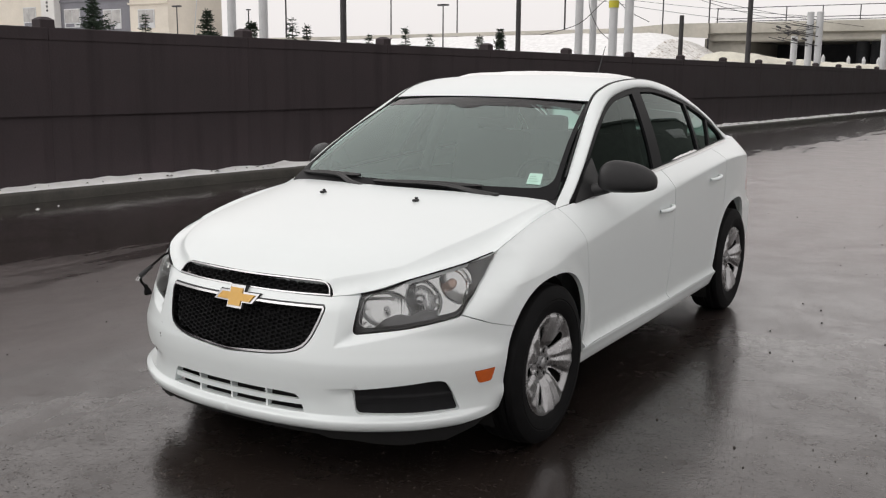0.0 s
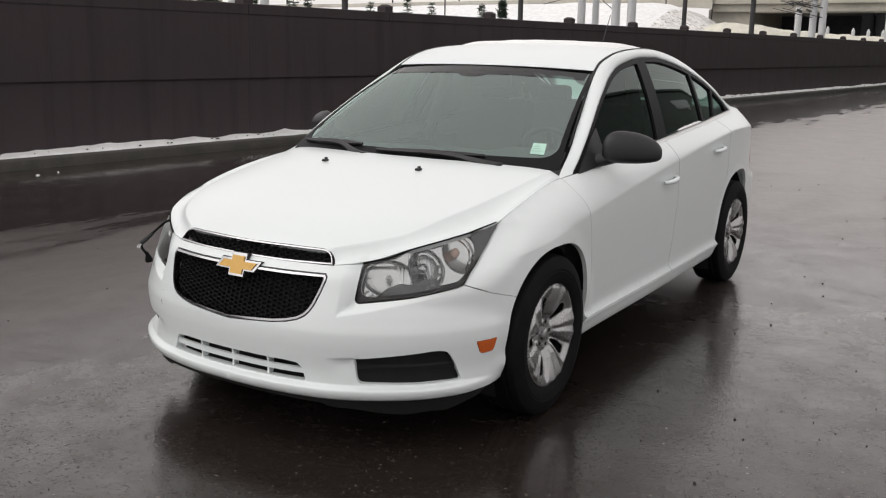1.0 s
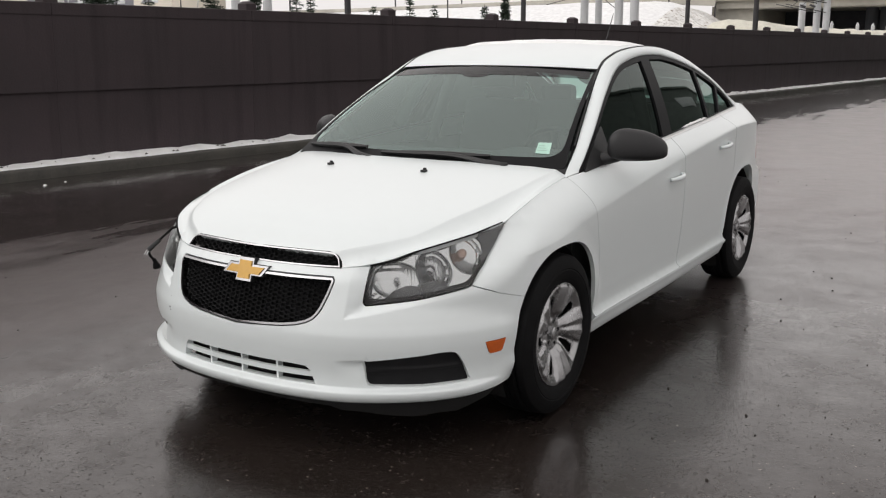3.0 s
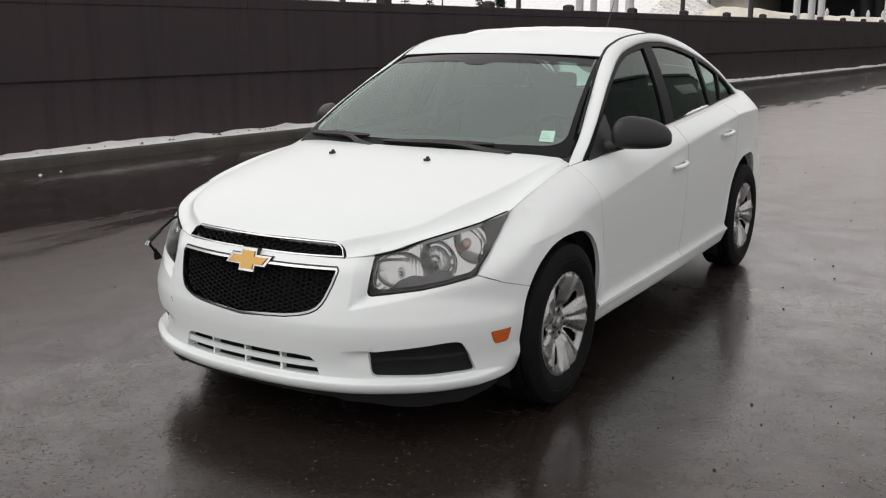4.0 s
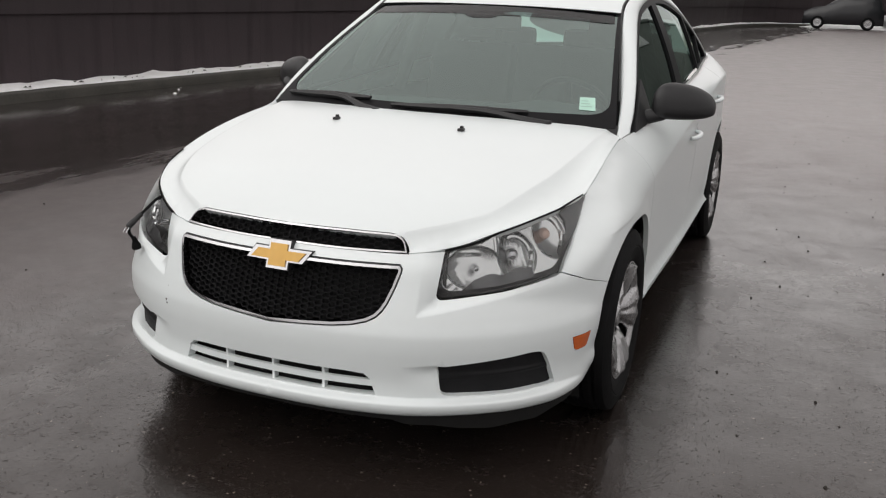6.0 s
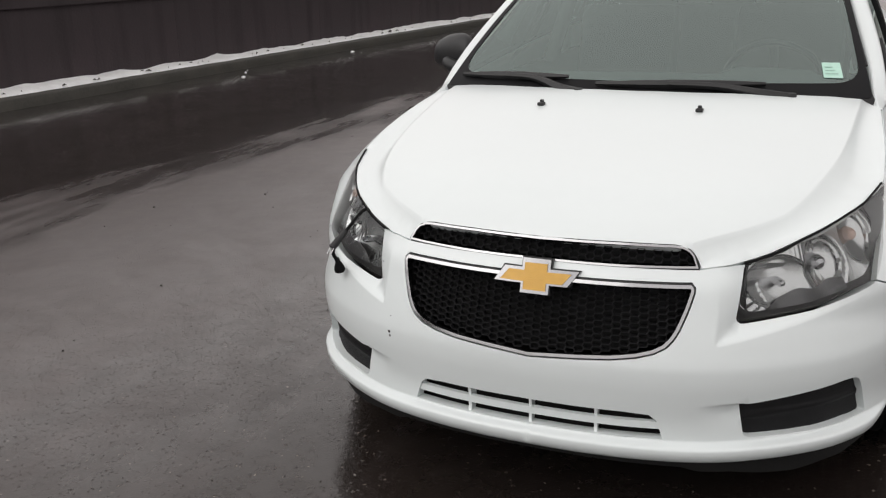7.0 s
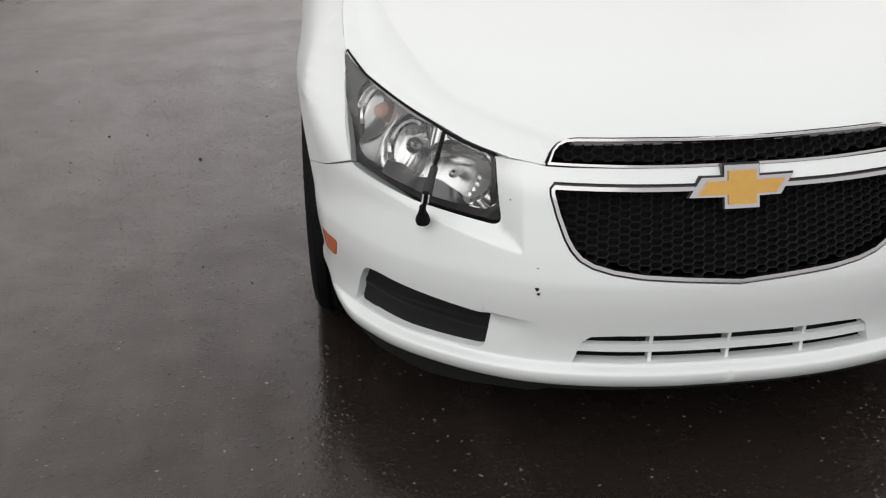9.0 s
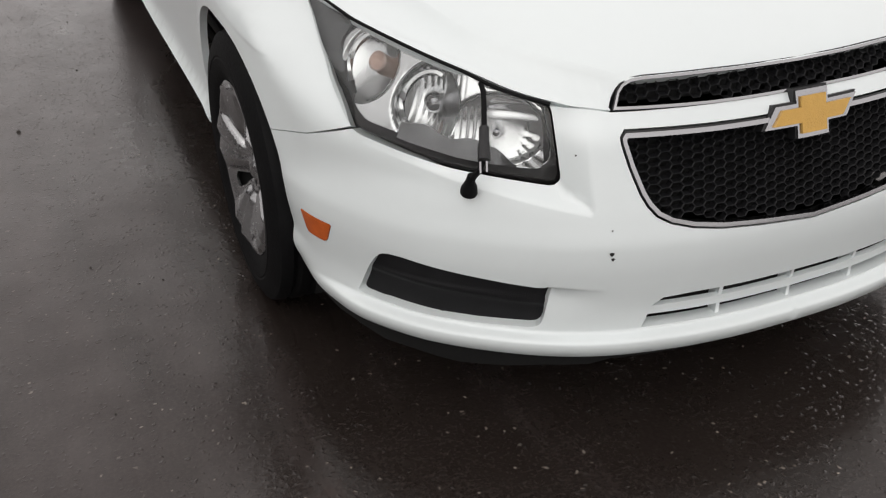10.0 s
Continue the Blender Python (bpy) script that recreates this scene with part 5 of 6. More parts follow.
def seat(car, x, y, z):
    st = new("front_seat")
    st.parent = car
    st["label"] = "dark cloth front seat"
    part("cushion", box(bmesh.new(), (.50, .52, .16), (x, y, z), .05), CLOTH, st)
    tilt = Matrix.Rotation(radians(-17), 4, "X")
    part("backrest", box(bmesh.new(), (.48, .13, .62), (x, y + .33, z + .33), .055, tilt), CLOTH, st)
    part("head_restraint", box(bmesh.new(), (.26, .10, .18), (x, y + .45, z + .72), .045, tilt), CLOTH, st)


def rear_end(car):
    loop = [(TAIL, .24), (3.24, .24), (3.12, .30), (3.11, .60), (3.38, .62), (3.61, .66), (TAIL, .66)]
    panel("rear_bumper", skin, loop, PAINT, car, step=.03, depth=.03, both=True, outward=(1, 1, 0))
    for mirror in (False, True):
        lamp = rounded([(3.34, .70), (3.68, .72), (3.76, .90), (3.66, 1.02), (3.38, 1.02), (3.32, .93)], .03)
        panel("tail_lamp", lambda a, z: skin(a, z, inset(a, z) - .003), lamp, RED, car, step=.02, depth=.02, mirror=mirror, outward=(1, .5, 0), label="red tail lamp")


def heater_cord(car):
    """The plug of an engine heater, hanging on its cord over the lamp."""
    c = new("heater_cord")
    c.parent = car
    c["label"] = "black engine heater cord hanging over the headlight"
    pts = line((-.576, -.668, .722), (-.582, -.690, .716), (-.592, -.715, .697), (-.606, -.746, .671), (-.618, -.771, .650), n=5)
    part("cord", tube(bmesh.new(), pts, .0048, 7), RUBBER, c)
    part("sleeve", tube(bmesh.new(), line((-.604, -.742, .674), (-.613, -.761, .658), (-.625, -.787, .636), n=4), lambda t: .0088 + .002 * float(smooth(.55, .65, t)), 10), BLACK, c)
    part("plug_neck", tube(bmesh.new(), line((-.624, -.782, .634), (-.628, -.778, .615), (-.630, -.762, .596), (-.631, -.752, .580), n=4), .0055, 7), RUBBER, c)
    bm = bmesh.new()
    axis = Matrix.Translation((-.631, -.746, .570)) @ Vector((-.03, -.25, 1)).to_track_quat("Z", "Y").to_matrix().to_4x4()
    lathe(bm, [(.0005, .026), (.006, .025), (.008, .012), (.0145, -.004), (.0160, -.014), (.0150, -.018), (.0005, -.018)], axis, 12)
    part("plug", bm, RUBBER, c)
    for k in (-1, 1):
        foot_at_pin = Vector((-.626 + .006 * k, -.787, .635))
        part("plug_pin", rod(bmesh.new(), foot_at_pin, foot_at_pin + Vector((-.004, -.010, -.016)), .0019, n=6), CHROME, c)


def small_marks(car):
    """Chips in the bumper's paint, and the roof aerial."""
    for a, z, r in ((-1.084, .449, .0042), (-1.087, .438, .0034), (-1.083, .492, .0016), (-1.01, .62, .0018)):
        loop = [(a + r * math.cos(t) * (1 + .35 * math.sin(3 * t)), z + r * math.sin(t)) for t in np.linspace(0, 2 * math.pi, 9, endpoint=False)]
        panel("paint_chip", lambda a, z: skin(a, z, inset(a, z) - .0012), loop, BLACK, car, step=.004, depth=0, mirror=True, outward=(1, -1, 0))
    aerial = part("aerial", rod(bmesh.new(), (0, 2.42, 1.44), (0, 2.56, 1.665), .0045, .002, 8), BLACK, car, "thin black roof aerial")
    part("aerial_foot", lathe(bmesh.new(), [(.0005, .05), (.014, .045), (.03, .01), (.034, -.02)], Matrix.Translation((0, 2.41, 1.425)), 16), BLACK, aerial)


def saloon():
    car = thing("saloon_car", "white four-door saloon car with black mirrors, parked on wet asphalt", "car")
    front_bumper(car)
    grilles(car)
    badge(car)
    lower_intake(car)
    bonnet(car)
    roof(car)
    windscreen(car)
    for mirror in (False, True):
        front_lamps(car, mirror)
        fog_cover(car, mirror)
        side_marker(car, mirror)
        body_side(car, mirror)
        window_band(car, mirror)
        pillar_and_rail(car, mirror)
        door_mirror(car, mirror, .06 if mirror else 0)
        for x, y, turn in ((.795, -.030, 0), (.776, 2.69, 0)):
            wheel(car, x, y, turn, mirror, "road wheel with a silver plastic cover")
    rear_end(car)
    cabin(car)
    heater_cord(car)
    small_marks(car)
    return car


saloon()


def roof_snow():
    """A thin melting sheet of snow on the car's roof."""
    rail = np.array(RAIL)
    rows = []
    for i, y in enumerate(np.linspace(1.46, 2.44, 40)):
        x, z = np.interp(y, rail[:, 1], rail[:, 0]), np.interp(y, rail[:, 1], rail[:, 2])
        row = []
        for u in np.linspace(-1, 1, 41):
            edge = .88 + .05 * noise.noise((y * 5, math.copysign(3, u), 0))
            out = max(abs(u) / edge, abs(y - 1.94) / (.47 + .03 * noise.noise((u * 4, 8, 0))))
            h = .024 * (1 - abs(u) ** 2.2) + .002
            thick = (.014 + .004 * noise.noise((u * 6, y * 6, 2))) * (1 - smooth(.86, 1.0, out)) - .012 * smooth(.97, 1.02, out)
            row.append(((x - .012) * u, y + .0, z + h + thick))
        rows.append(row)
    tagged(strip("roof_snow", rows, SNOW, None), "thin melting sheet of snow on the car roof", "snow", kind="stuff")


roof_snow()


def window_ice():
    """A crust of old ice along the foot of the rear side window."""
    rows = []
    for a in np.linspace(1.60, 2.19, 60):
        ends = float(smooth(1.62, 1.78, a) * smooth(2.19, 2.10, a))
        tall = .002 + ends * (.010 + .006 * noise.noise((a * 22, 0, 3)))
        z0 = float(BELT_Z(a)) + .008
        row = []
        for t in np.linspace(0, math.pi, 7):
            z = np.array(z0 + tall * (1 - math.cos(t)) / 2)
            q = skin(np.array(a), z, inset(np.array(a), z) + .010 - (.009 + .004 * noise.noise((a * 40, t, 7))) * math.sin(t) * (.3 + .7 * ends))
            row.append(tuple(q))
        rows.append(row)
    tagged(strip("window_ice", rows, SNOW, None), "white crust of ice along the foot of a side window", "ice", kind="stuff")


window_ice()


# ---- beyond the wall ----
CREAM = material("cream_render", (0.70, 0.645, 0.56), 0.85, vary=0.08, scale=0.6, bump=0.15, bump_scale=12)
GREY_RENDER = material("grey_render", (0.21, 0.21, 0.235), 0.85, vary=0.1, scale=0.6, bump=0.15, bump_scale=12)
PALE = material("white_render", (0.72, 0.71, 0.69), 0.85, vary=0.05, scale=0.6)
CURTAIN = material("window_with_pale_curtain", (0.42, 0.41, 0.40), 0.25, vary=0.3, scale=1.2)
CONCRETE = material("weathered_concrete", (0.50, 0.475, 0.42), 0.85, vary=0.2, scale=0.5, bump=0.2, bump_scale=8)
# concrete with the shade under the bridge deck put into its colour
CONCRETE_SHADED = material("shaded_concrete", (0.085, 0.088, 0.10), 0.9, vary=0.3, scale=0.4)
WHITE_STEEL = material("pale_painted_steel", (0.62, 0.63, 0.64), 0.5, vary=0.08, scale=2)
DARK_STEEL = material("dark_painted_steel", (0.05, 0.048, 0.05), 0.55, vary=0.2, scale=3)
NEEDLES = material("spruce_needles", (0.035, 0.055, 0.035), 0.8, vary=0.4, scale=6)
BARK = material("bark", (0.06, 0.045, 0.035), 0.9, vary=0.3, scale=12)
YELLOW = material("yellow_band", (0.6, 0.55, 0.05), 0.6, vary=0.1, scale=10)
SILVER_BODY = material("pale_car_paint", (0.45, 0.46, 0.47), 0.35, coat=0.5, vary=0.05, scale=4)
DARK_BODY = material("dark_car_paint", (0.006, 0.0065, 0.009), 0.3, coat=0.3, vary=0.15, scale=4)
ORIGIN = Vector((2.458, -3.382, 1.459))


PATCHY = streaked("patchy_snow_and_dead_grass", (0.76, 0.75, 0.73), (0.24, 0.19, 0.15), 0.95)


# what lies beyond the wall stands on ground that is turned and slopes a little against the yard
BEYOND = Matrix.Translation(ORIGIN) @ Matrix(((.990, .0015, 0, 0), (-.0133, .9958, 0, 0), (.0062, .0017, .987, 0), (0, 0, 0, 1))) @ Matrix.Scale(1.15, 4) @ Matrix.Translation((-2.403, 3.267, -1.43))
SITE = Vector((2.403, -3.267, 1.43))


def bank_z(x, y):
    top = 3.95 + .18 * smooth(-45, -28, x) - .10 * noise.noise((x * .15, 2, 0))
    return top * smooth(38.5, 51.5, y) * smooth(-8.5, -18.5, x) + .10 * noise.noise((x * .5, y * .5, 1)) + .04 * noise.noise((x * 1.7, y * 1.7, 4))


def embankment():
    """The snowy bank that carries the road up to the bridge, with a worn brown end."""
    for name, mat, x0, x1, n, lift, label in (("embankment", SNOW, -90, -16.5, 70, 0, "snow-covered bank rising to the bridge"), ("bare_slope", PATCHY, -16.5, -8, 20, 0, "patchy bank end with dead grass and snow")):
        rows = [[(x, y, max(-.08, bank_z(x, y)) + lift) for y in np.linspace(38, 54.3, 22)] for x in np.linspace(x0, x1, n)]
        tagged(strip(name, rows, mat, None), label, "embankment", kind="structure").matrix_basis = BEYOND


embankment()


def bridge():
    """A concrete road bridge with a parapet, a steel railing and piers coloured dark for the shade below it."""
    b = thing("road_bridge", "long concrete road bridge with a steel railing", "bridge", at=BEYOND)
    part("deck", box(bmesh.new(), (62, 8, .45), (15.4, 59.0, 3.95), .03), CONCRETE, b)
    part("parapet", box(bmesh.new(), (62, .35, .62), (15.4, 54.85, 4.48), .03), CONCRETE, b)
    bm = bmesh.new()
    pts = [(-75, 4.25, 4.5), (-44, 4.22, 4.45), (-29, 4.32, 4.55), (-21, 4.30, 4.60), (-18, 4.05, 4.79), (-15.5, 3.9, 4.79)]
    rows = [[bm.verts.new((x, y, z)) for x, lo, hi in pts for z in (lo, hi)] for y in (54.5, 54.9)]
    for i in range(len(pts) - 1):
        k = 2 * i
        for r in rows:
            bm.faces.new((r[k], r[k + 2], r[k + 3], r[k + 1]))
        bm.faces.new((rows[0][k + 1], rows[0][k + 3], rows[1][k + 3], rows[1][k + 1]))
        bm.faces.new((rows[0][k], rows[0][k + 2], rows[1][k + 2], rows[1][k]))
    part("ramp_wall", bm, CONCRETE, b)
    part("girder", box(bmesh.new(), (58, .5, .48), (15.5, 55.4, 3.90), .02), CONCRETE, b)
    part("abutment", box(bmesh.new(), (2.6, 7.5, 3.9), (-14.7, 59.2, 1.95), .05), CONCRETE, b)
    for x in (-7.4, -6.6, 4, 15, 27):
        part("pier", rod(bmesh.new(), (x, 58.5, 0), (x, 58.5, 3.8), .35, .35, 14), CONCRETE_SHADED, b)
    # wall added to close the opening, coloured as dark as the shade there
    part("back_wall", box(bmesh.new(), (62, .5, 4.0), (15.5, 63.2, 2.0), .02), CONCRETE_SHADED, b)
    for k in range(26):
        x = -15.1 + 2.0 * k
        part("railing_post", box(bmesh.new(), (.05, .05, .88), (x, 54.85, 5.22), 0), DARK_STEEL, b)
    for z in (5.64, 5.02, 4.86):
        part("rail", box(bmesh.new(), (50.2, .04, .04), (9.9, 54.85, z), 0), DARK_STEEL, b)


bridge()


def far_building():
    """A flat-fronted block in cream, grey and white render, with curtained windows."""
    b = thing("rendered_building", "cream and grey rendered building with curtained windows", "building", at=BEYOND)
    far, y = 55.0, SITE.y + 55.0

    def bx(name, mat, s0, s1, z0, z1, out=0.0, deep=6.0, parent=b, bevel=.02):
        x0, x1 = SITE.x + s0 * far, SITE.x + s1 * far
        return part(name, box(bmesh.new(), (x1 - x0, deep, z1 - z0), ((x0 + x1) / 2, y - out + deep / 2, (z0 + z1) / 2), bevel), mat, parent)
    bx("cream_wall", CREAM, -1.95, -1.411, 0, 13)
    bx("white_bay", PALE, -1.411, -1.377, 0, 13.2, .5)
    bx("grey_wall", GREY_RENDER, -1.377, -1.204, 0, 13, -.15)
    bx("end_wall", CREAM, -1.204, -1.12, 0, 13, .1)
    bx("string_course", CREAM, -1.206, -1.118, 7.25, 7.42, .25, .3)
    bx("string_course", GREY_RENDER, -1.377, -1.204, 7.75, 7.9, -.05, .3)
    bx("roof", GREY_RENDER, -1.96, -1.115, 13.2, 13.5, .7, 7.0)
    for s0, s1, top, low, out in ((-1.471, -1.437, 7.5, 5.75, 0), (-1.367, -1.327, 7.2, 5.55, -.15), (-1.271, -1.229, 7.0, 5.35, -.15), (-1.185, -1.149, 6.85, 5.3, .1), (-1.60, -1.56, 7.5, 5.75, 0)):
        for lift in (-3.2, 0, 3.0):
            w = bx("window", WHITE_STEEL, s0, s1, low + lift, top + lift, out + .06, .12)
            m, d = (s0 + s1) / 2, (s1 - s0)
            bx("pane", CURTAIN, s0 + d * .05, m - d * .02, low + .45 + lift, top - .08 + lift, out + .09, .05, w, 0)
            bx("pane", CURTAIN, m + d * .02, s1 - d * .05, low + .45 + lift, top - .08 + lift, out + .09, .05, w, 0)
            bx("air_grille", GREY_RENDER, s0 + d * .1, s0 + d * .62, low + .08 + lift, low + .36 + lift, out + .10, .05, w, 0)
    for k in range(4):
        bx("sign_bar", DARK_STEEL, -1.396, -1.3925, 7.0 + .35 * k, 7.18 + .35 * k, .56, .08)
    return b


far_building()


def along_ray(slope, far):
    """A place on the ground far metres ahead of the origin, slope times as far to the side."""
    return SITE.x + slope * far, SITE.y + far


def pole(name, slope, far, height, r, mat, label, category="pole", taper=.75, group=""):
    x, y = along_ray(slope, far)
    p = thing(name, label, category, group, BEYOND)
    part("shaft", rod(bmesh.new(), (x, y, -.1), (x, y, height), r, r * taper, 12), mat, p)
    part("base_plate", box(bmesh.new(), (r * 4, r * 4, .08), (x, y, .04), .01), mat, p)
    return p, x, y


for s in (-.992, -.932):
    pole("utility_pole", s, 26, 12, .17, WHITE_STEEL, "tall pale steel mast behind the wall", "mast", .9, "masts behind the wall")
for s, far, r in ((-.792, 24, .085), (-.534, 34, .085), (-.268, 44, .10)):
    p, x, y = pole("street_lamp", s, far, 11, r * 1.25, DARK_STEEL, "tall dark steel pole behind the wall", "street lamp", .8, "dark poles")
    part("arm", rod(bmesh.new(), (x, y, 10.7), (x + 1.8, y + .3, 11.1), .05, .04, 8), DARK_STEEL, p)
    part("lamp_head", box(bmesh.new(), (.7, .3, .12), (x + 2.1, y + .35, 11.12), .03), DARK_STEEL, p)
pole("short_post", -.339, 40, 4.1, .10, DARK_STEEL, "short dark steel post behind the wall", "post", .95)
for s, far, h, top in ((-.457, 36, 9.0, 0), (-.440, 37, 9.0, 0), (-.416, 34, 9.5, 1), (-.398, 33, 9.5, 0)):
    p, x, y = pole("catenary_mast", s, far, h, .16 if s != -.44 else .14, WHITE_STEEL, "pale steel overhead-line mast", "mast", 1.0, "overhead-line masts")
    if top:
        part("yellow_band", rod(bmesh.new(), (x, y, 4.05), (x, y, 4.3), .19, .19, 12), YELLOW, p)
        part("cable", tube(bmesh.new(), line((x - 3.0, y, 3.1), (x - 1.4, y, 3.5), (x - .2, y, 4.4), (x + .6, y, 3.9), (x + 1.4, y, 3.5), n=6), .014, 6), DARK_STEEL, p)
        part("cable", tube(bmesh.new(), line((x - .9, y, 5.2), (x - 1.0, y, 4.2), (x - .6, y, 3.3), (x - .15, y, 2.9), n=6), .014, 6), DARK_STEEL, p)
for s, far, h in ((-.200, 50, 4.75), (-.209, 50, 4.75), (-.223, 52, 3.7), (-.140, 52, 3.7)):
    p, x, y = pole("catenary_mast", s, far, h, .17, WHITE_STEEL, "pale steel overhead-line mast by the bridge", "mast", 1.0, "masts by the bridge")
    if h > 4:
        for k in range(3):
            part("bracket", rod(bmesh.new(), (x, y - .2, 3.1 + .45 * k), (x - 1.9 + .35 * k, y - .3, 3.55 + .35 * k), .022, .018, 6), DARK_STEEL, p)
            part("stay", rod(bmesh.new(), (x - .1, y - .25, 4.25 - .3 * k), (x - 1.2 - .3 * k, y - .3, 3.4 + .3 * k), .014, .014, 6), DARK_STEEL, p)
            part("insulator", rod(bmesh.new(), (x - .5 - .4 * k, y - .28, 3.38 + .3 * k), (x - .75 - .4 * k, y - .28, 3.48 + .3 * k), .05, .05, 8), DARK_STEEL, p)


def lamp_post(slope, far, height, heads, r=.06):
    p, x, y = pole("street_lamp", slope, far, height, r, DARK_STEEL, "thin dark street lamp with a flat double head" if heads == 2 else "thin dark street lamp", "street lamp", .7, "far street lamps")
    part("lamp_head", box(bmesh.new(), (.34 * heads, .25, .10), (x, y, height + .02), .03), DARK_STEEL, p)


for slope, far, height, heads in ((-.638, 48, 5.6, 2), (-1.103, 44, 5.85, 2), (-.96, 60, 6.9, 1), (-.716, 75, 9.5, 1), (-.891, 60, 12, 1), (-.475, 70, 12, 1), (-.618, 90, 14, 1), (-.745, 110, 6.5, 1), (-.36, 56, 9, 1), (-.31, 58, 10, 1), (-.11, 58, 10, 1)):
    lamp_post(slope, far, height, heads, .05 if far < 60 else .08)


def overhead_wires():
    """Thin lines strung between the masts."""
    for k, (s0, f0, h0, s1, f1, h1) in enumerate(((-.534, 34, 5.35, -.416, 34, 4.9), (-.62, 50, 7.6, -.2, 50, 4.5), (-.55, 45, 6.4, -.2, 50, 4.0), (-.45, 40, 6.3, -.16, 54, 4.2), (-.40, 33, 5.2, -.22, 50, 4.3))):
        a, b = Vector((*along_ray(s0, f0), h0)), Vector((*along_ray(s1, f1), h1))
        pts = [a.lerp(b, t) - Vector((0, 0, 1.2 * t * (1 - t))) for t in np.linspace(0, 1, 14)]
        ob = part("overhead_wire", tube(bmesh.new(), pts, .011, 5), DARK_STEEL)
        tagged(ob, "thin dark overhead wire between masts", "wire", "overhead wires").matrix_basis = BEYOND
    a, b = Vector((*along_ray(-1.075, 44), 2.2)), Vector((*along_ray(-1.04, 44), 12))
    tagged(part("guy_wire", tube(bmesh.new(), [a, a.lerp(b, .5), b], .03, 5), STEEL), "slanting steel guy wire", "wire").matrix_basis = BEYOND


overhead_wires()


def spruce(slope, far, height, width, seed, thin=False):
    """A small spruce: a tapered trunk and whorls of drooping boughs of many needles."""
    rnd = random.Random(seed)
    x, y = along_ray(slope, far)
    t = thing("spruce_tree", "sparse small spruce behind the wall" if thin else "dark green spruce behind the wall", "tree", "spruces", BEYOND)
    part("trunk", rod(bmesh.new(), (x, y, 0), (x, y, height), .05 * height / 3, .01, 7), BARK, t)
    verts, faces = [], []
    z = height * .18
    while z < height * .99:
        k = 1 - (z - height * .18) / (height * .82)
        reach = width * .5 * (k ** .8) * rnd.uniform(.8, 1.15) + .03
        boughs = (5 if thin else 9)
        lean = rnd.uniform(0, 6.28)
        for i in range(boughs):
            h = 2 * math.pi * (i + rnd.random() * .9) / boughs
            ln = reach * rnd.uniform(.45, 1.2) * (1 + .22 * math.cos(h - lean))
            steps = max(3, int(ln / .07))
            rise = rnd.uniform(-.35, .10)
            for j in range(steps):
                f = (j + rnd.uniform(.3, .9)) / steps
                c = Vector((x + math.cos(h) * ln * f, y + math.sin(h) * ln * f, z + rise * ln * f + .22 * ln * f * f))
                for _ in range(4 if not thin else 2):
                    d = Vector((math.cos(h) * .7 + rnd.uniform(-.9, .9), math.sin(h) * .7 + rnd.uniform(-.9, .9), rnd.uniform(-.45, .5))).normalized() * rnd.uniform(.07, .2) * (1.25 - .5 * f)
                    w = Vector((rnd.uniform(-1, 1), rnd.uniform(-1, 1), rnd.uniform(-1, 1))).normalized() * .022
                    n = len(verts)
                    verts += [c - w, c + w, c + d + w * .4, c + d - w * .4]
                    faces.append((n, n + 1, n + 2, n + 3))
        z += rnd.uniform(.05, .15)
    make("crown", verts, faces, NEEDLES, t, smooth_faces=False)


for i, (slope, far, height, width, thin) in enumerate(((-1.293, 26, 4.6, 3.4, False), (-1.172, 27, 3.95, 1.3, True), (-1.041, 27, 3.95, 1.9, False), (-.955, 24, 3.25, 1.4, False), (-.88, 28, 3.65, 1.2, True), (-.855, 28, 3.35, .8, True),
                                                      (-.694, 34, 3.5, 1.2, True), (-.657, 34, 3.2, .7, True), (-.751, 34, 3.3, .8, True), (-.586, 36, 3.3, 1.0, True), (-.558, 36, 3.5, 1.1, False))):
    spruce(slope, far, height, width, 100 + i, thin)


def parked_car(x, y, turn, body, label, tall=1.65, long=4.5, beyond=False, nose=.80):
    """A parked car far off: a lofted body with glass, wheels and lamps."""
    c = thing("parked_car", label, "car", "parked cars", (BEYOND if beyond else Matrix()) @ pose(x, y, 0, 0, 0, turn))
    prof = [(-.5, .42, .30), (-.49, nose * .78, .30), (-.36, nose, .34), (-.24, nose + .06, .36), (-.12, max(1.34, nose + .36), .40), (.0, tall - .05, .42), (.25, tall, .42), (.42, tall - .08, .42), (.49, .98, .36), (.5, .45, .30)]
    rows = []
    for u, top, low in prof:
        w = .88
        row = [(-w * .9, .25), (-w, .45), (-w, min(top, nose + .05)), (-w * (.72 if top > 1 else .9), top - .03), (0, top), (w * (.72 if top > 1 else .9), top - .03), (w, min(top, nose + .05)), (w, .45), (w * .9, .25)]
        rows.append([(u * long, across, up_) for across, up_ in row])
    strip("body", rows, body, c)
    for s in (-1, 1):
        make("side_glass", [(-.13 * long, s * .80, .95), (.42 * long, s * .80, .95), (.36 * long, s * .70, tall - .16), (.02 * long, s * .70, tall - .16)], [(0, 1, 2, 3)], SIDE_GLASS, c)
        for u in (-.31, .31):
            w = new("wheel")
            w.parent = c
            w.matrix_basis = pose(u * long, s * .80, .33, 90, 0, 0)
            part("tyre", lathe(bmesh.new(), [(.2, -.1), (.31, -.1), (.33, -.06), (.33, .06), (.31, .1), (.2, .1)], n=24, closed=True), RUBBER, w)
            part("rim", lathe(bmesh.new(), [(.001, .10), (.12, .085), (.2, .095), (.21, .0), (.2, -.095), (.12, -.085), (.001, -.1)], n=20), SILVER, w)
    return c


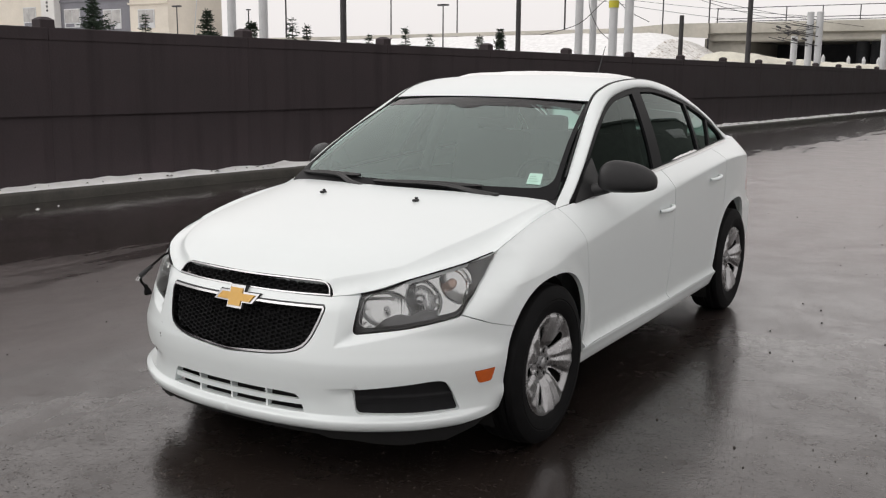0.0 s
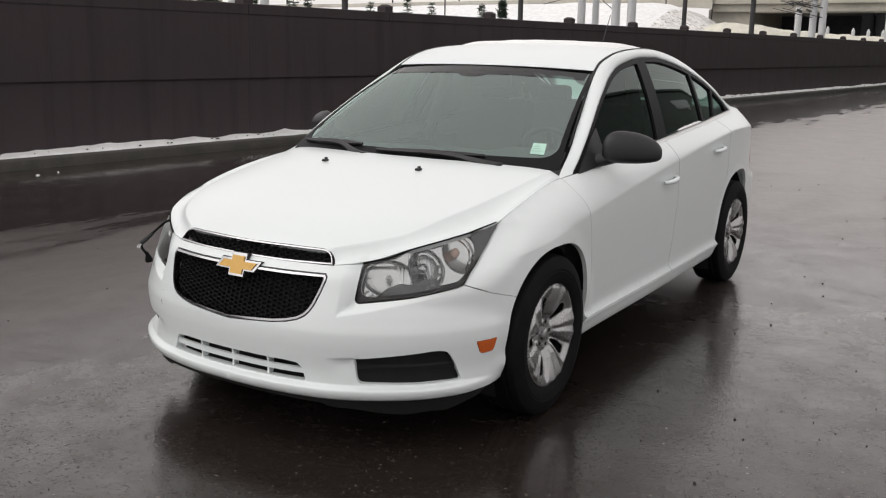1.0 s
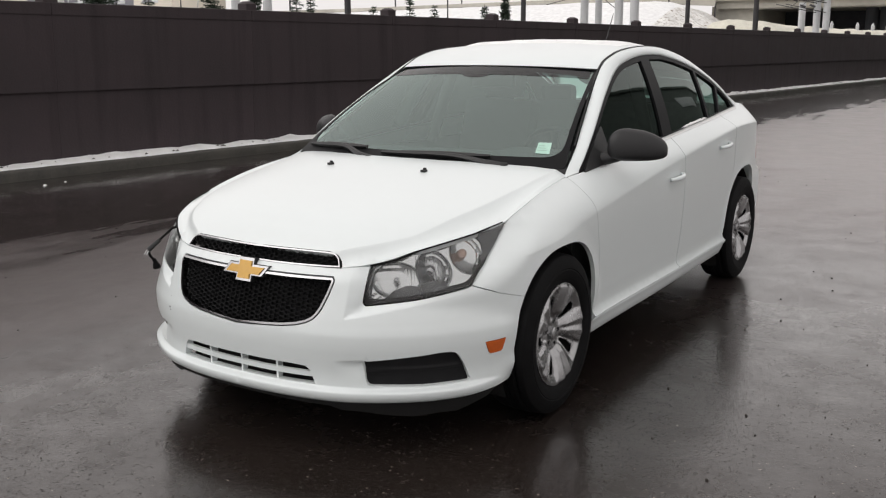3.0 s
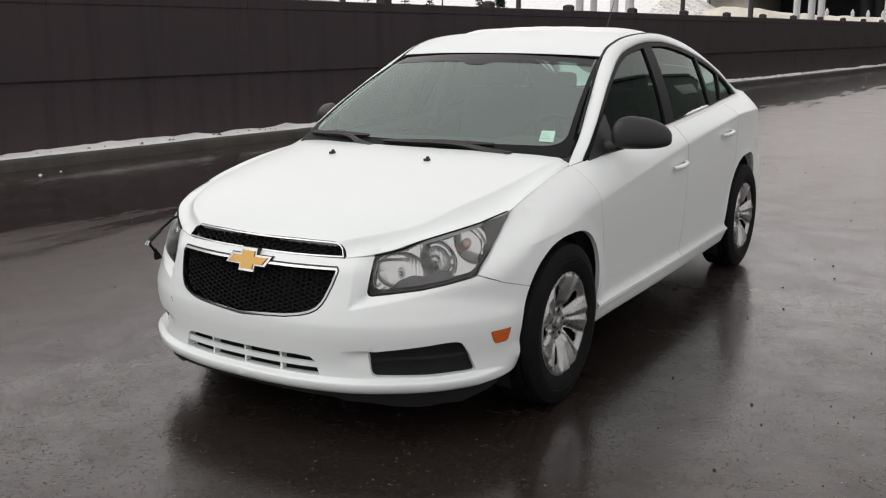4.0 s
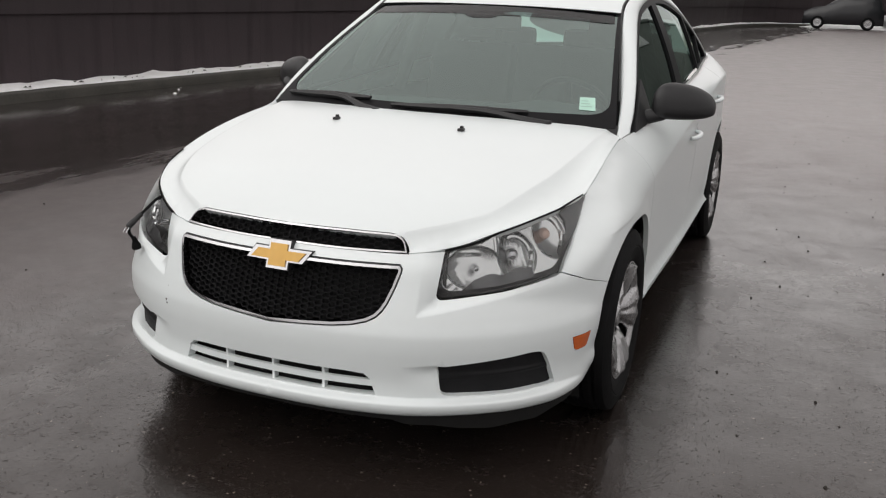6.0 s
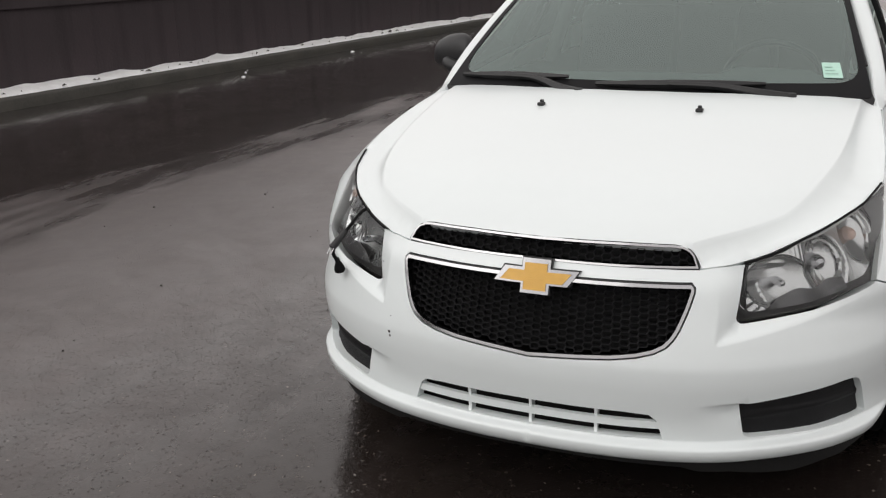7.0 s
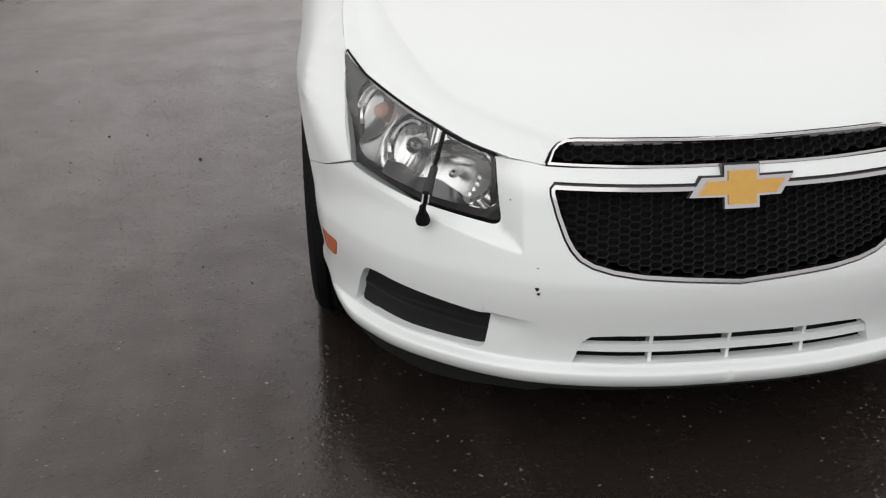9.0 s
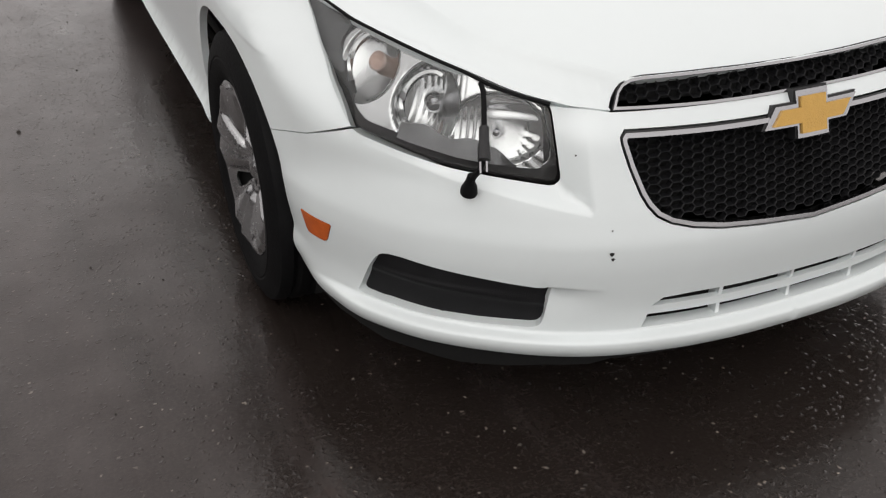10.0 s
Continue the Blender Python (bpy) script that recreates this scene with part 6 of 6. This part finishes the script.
parked_car(1.60, 51.3, 0, DARK_BODY, "dark parked estate car by the snow at the far end", 1.80, 3.85, nose=1.08)
parked_car(5.6, 54.0, 10, SILVER_BODY, "pale grey parked car by the snow at the far end", 1.5, 4.4)
for i, (x, y) in enumerate(((-6.0, 53.0), (-1.0, 53.5))):
    parked_car(x, y, 4 * i, SILVER_BODY, "pale parked car beyond the wall by the bridge", 1.5, 4.4, True)


def far_snow_heap():
    """Old snow ploughed to the far end of the yard."""
    rows = []
    for u in np.linspace(0, 1, 60):
        row = []
        for t in np.linspace(0, 1, 7):
            x = -1.0 + 22 * u
            y = 52.3 + 1.5 * t + 1.8 * u
            z = .22 * math.sin(math.pi * t) * (1 + .6 * noise.noise((x * .6, t, 3))) * float(smooth(0, .12, u)) - .02
            row.append((x, y, z))
        rows.append(row)
    tagged(strip("snow_heap", rows, SNOW, None), "low heap of ploughed snow behind parked cars", "snow", kind="stuff")


far_snow_heap()


def bank_foot_heap():
    """A long cream-tinged heap of old snow before the bridge, with pale marker posts on it."""
    crest = spline((-15.0, 2.2), (-14.2, 2.9), (-13.2, 3.02), (-11.5, 2.85), (-9.86, 2.62), (-7.0, 2.40), (-5.2, 2.30), (4, 2.2))
    rows = []
    for x in np.linspace(-14.9, 4, 90):
        high = float(crest(x)) + .07 * noise.noise((x * 1.1, 4, 0)) + .04 * noise.noise((x * 3.3, 8, 0))
        rows.append([(x, 48.6 + 3.2 * t, max(-.05, high * math.sin(math.pi * t) ** .6 - .05 + .08 * noise.noise((x * 1.5, t * 4, 6)))) for t in np.linspace(0, 1, 11)])
    tagged(strip("snow_heap", rows, OLD_SNOW, None), "long cream-tinged heap of old snow before the bridge", "snow", kind="stuff").matrix_basis = BEYOND
    for x in (-8.0, -6.74, -6.0, -5.3, -4.4):
        p = thing("marker_post", "small pale post with a pointed top", "post", "marker posts", BEYOND)
        z = float(crest(x)) - .35
        part("shaft", rod(bmesh.new(), (x, 50.2, z), (x, 50.2, z + .5), .09, .09, 10), WHITE_STEEL, p)
        part("point", rod(bmesh.new(), (x, 50.2, z + .5), (x, 50.2, z + .66), .09, .02, 10), WHITE_STEEL, p)


OLD_SNOW = material("cream_old_snow", (0.62, 0.60, 0.52), 0.9, vary=0.2, scale=1.5, bump=0.5, bump_scale=12)
bank_foot_heap()


def grit():
    """Loose pebbles and crumbs on the asphalt."""
    rnd = random.Random(5)
    verts, faces = [], []
    for i in range(640):
        if i < 420:
            x, y, r = rnd.uniform(-4.5, 3.5), rnd.uniform(-3.2, 3), rnd.uniform(.0015, .004)
        elif i < 500:
            x, y, r = rnd.gauss(1.9, .5), rnd.uniform(-1, 9), rnd.choice((.003, .004, .005, .007))
        else:
            x, y, r = rnd.uniform(-5.5, 4), rnd.uniform(-2, 14), rnd.choice((.003, .004, .006, .008))
        if -1.0 < x < 1.0 and -1.0 < y < 3.7:
            continue
        n = len(verts)
        h = rnd.random() * 6
        ring = [(x + r * rnd.uniform(.7, 1.2) * math.cos(h + k * 1.257), y + r * rnd.uniform(.7, 1.2) * math.sin(h + k * 1.257)) for k in range(5)]
        verts += [(*q, -.001) for q in ring] + [(x + (q[0] - x) * .6, y + (q[1] - y) * .6, r * .9) for q in ring]
        faces += [(n + k, n + (k + 1) % 5, n + 5 + (k + 1) % 5, n + 5 + k) for k in range(5)] + [tuple(n + 5 + k for k in range(5))]
    ob = make("loose_grit", verts, faces, DIRT, None, smooth_faces=False)
    tagged(ob, "scattered dark pebbles and grit on the wet asphalt", "gravel", kind="stuff")


grit()
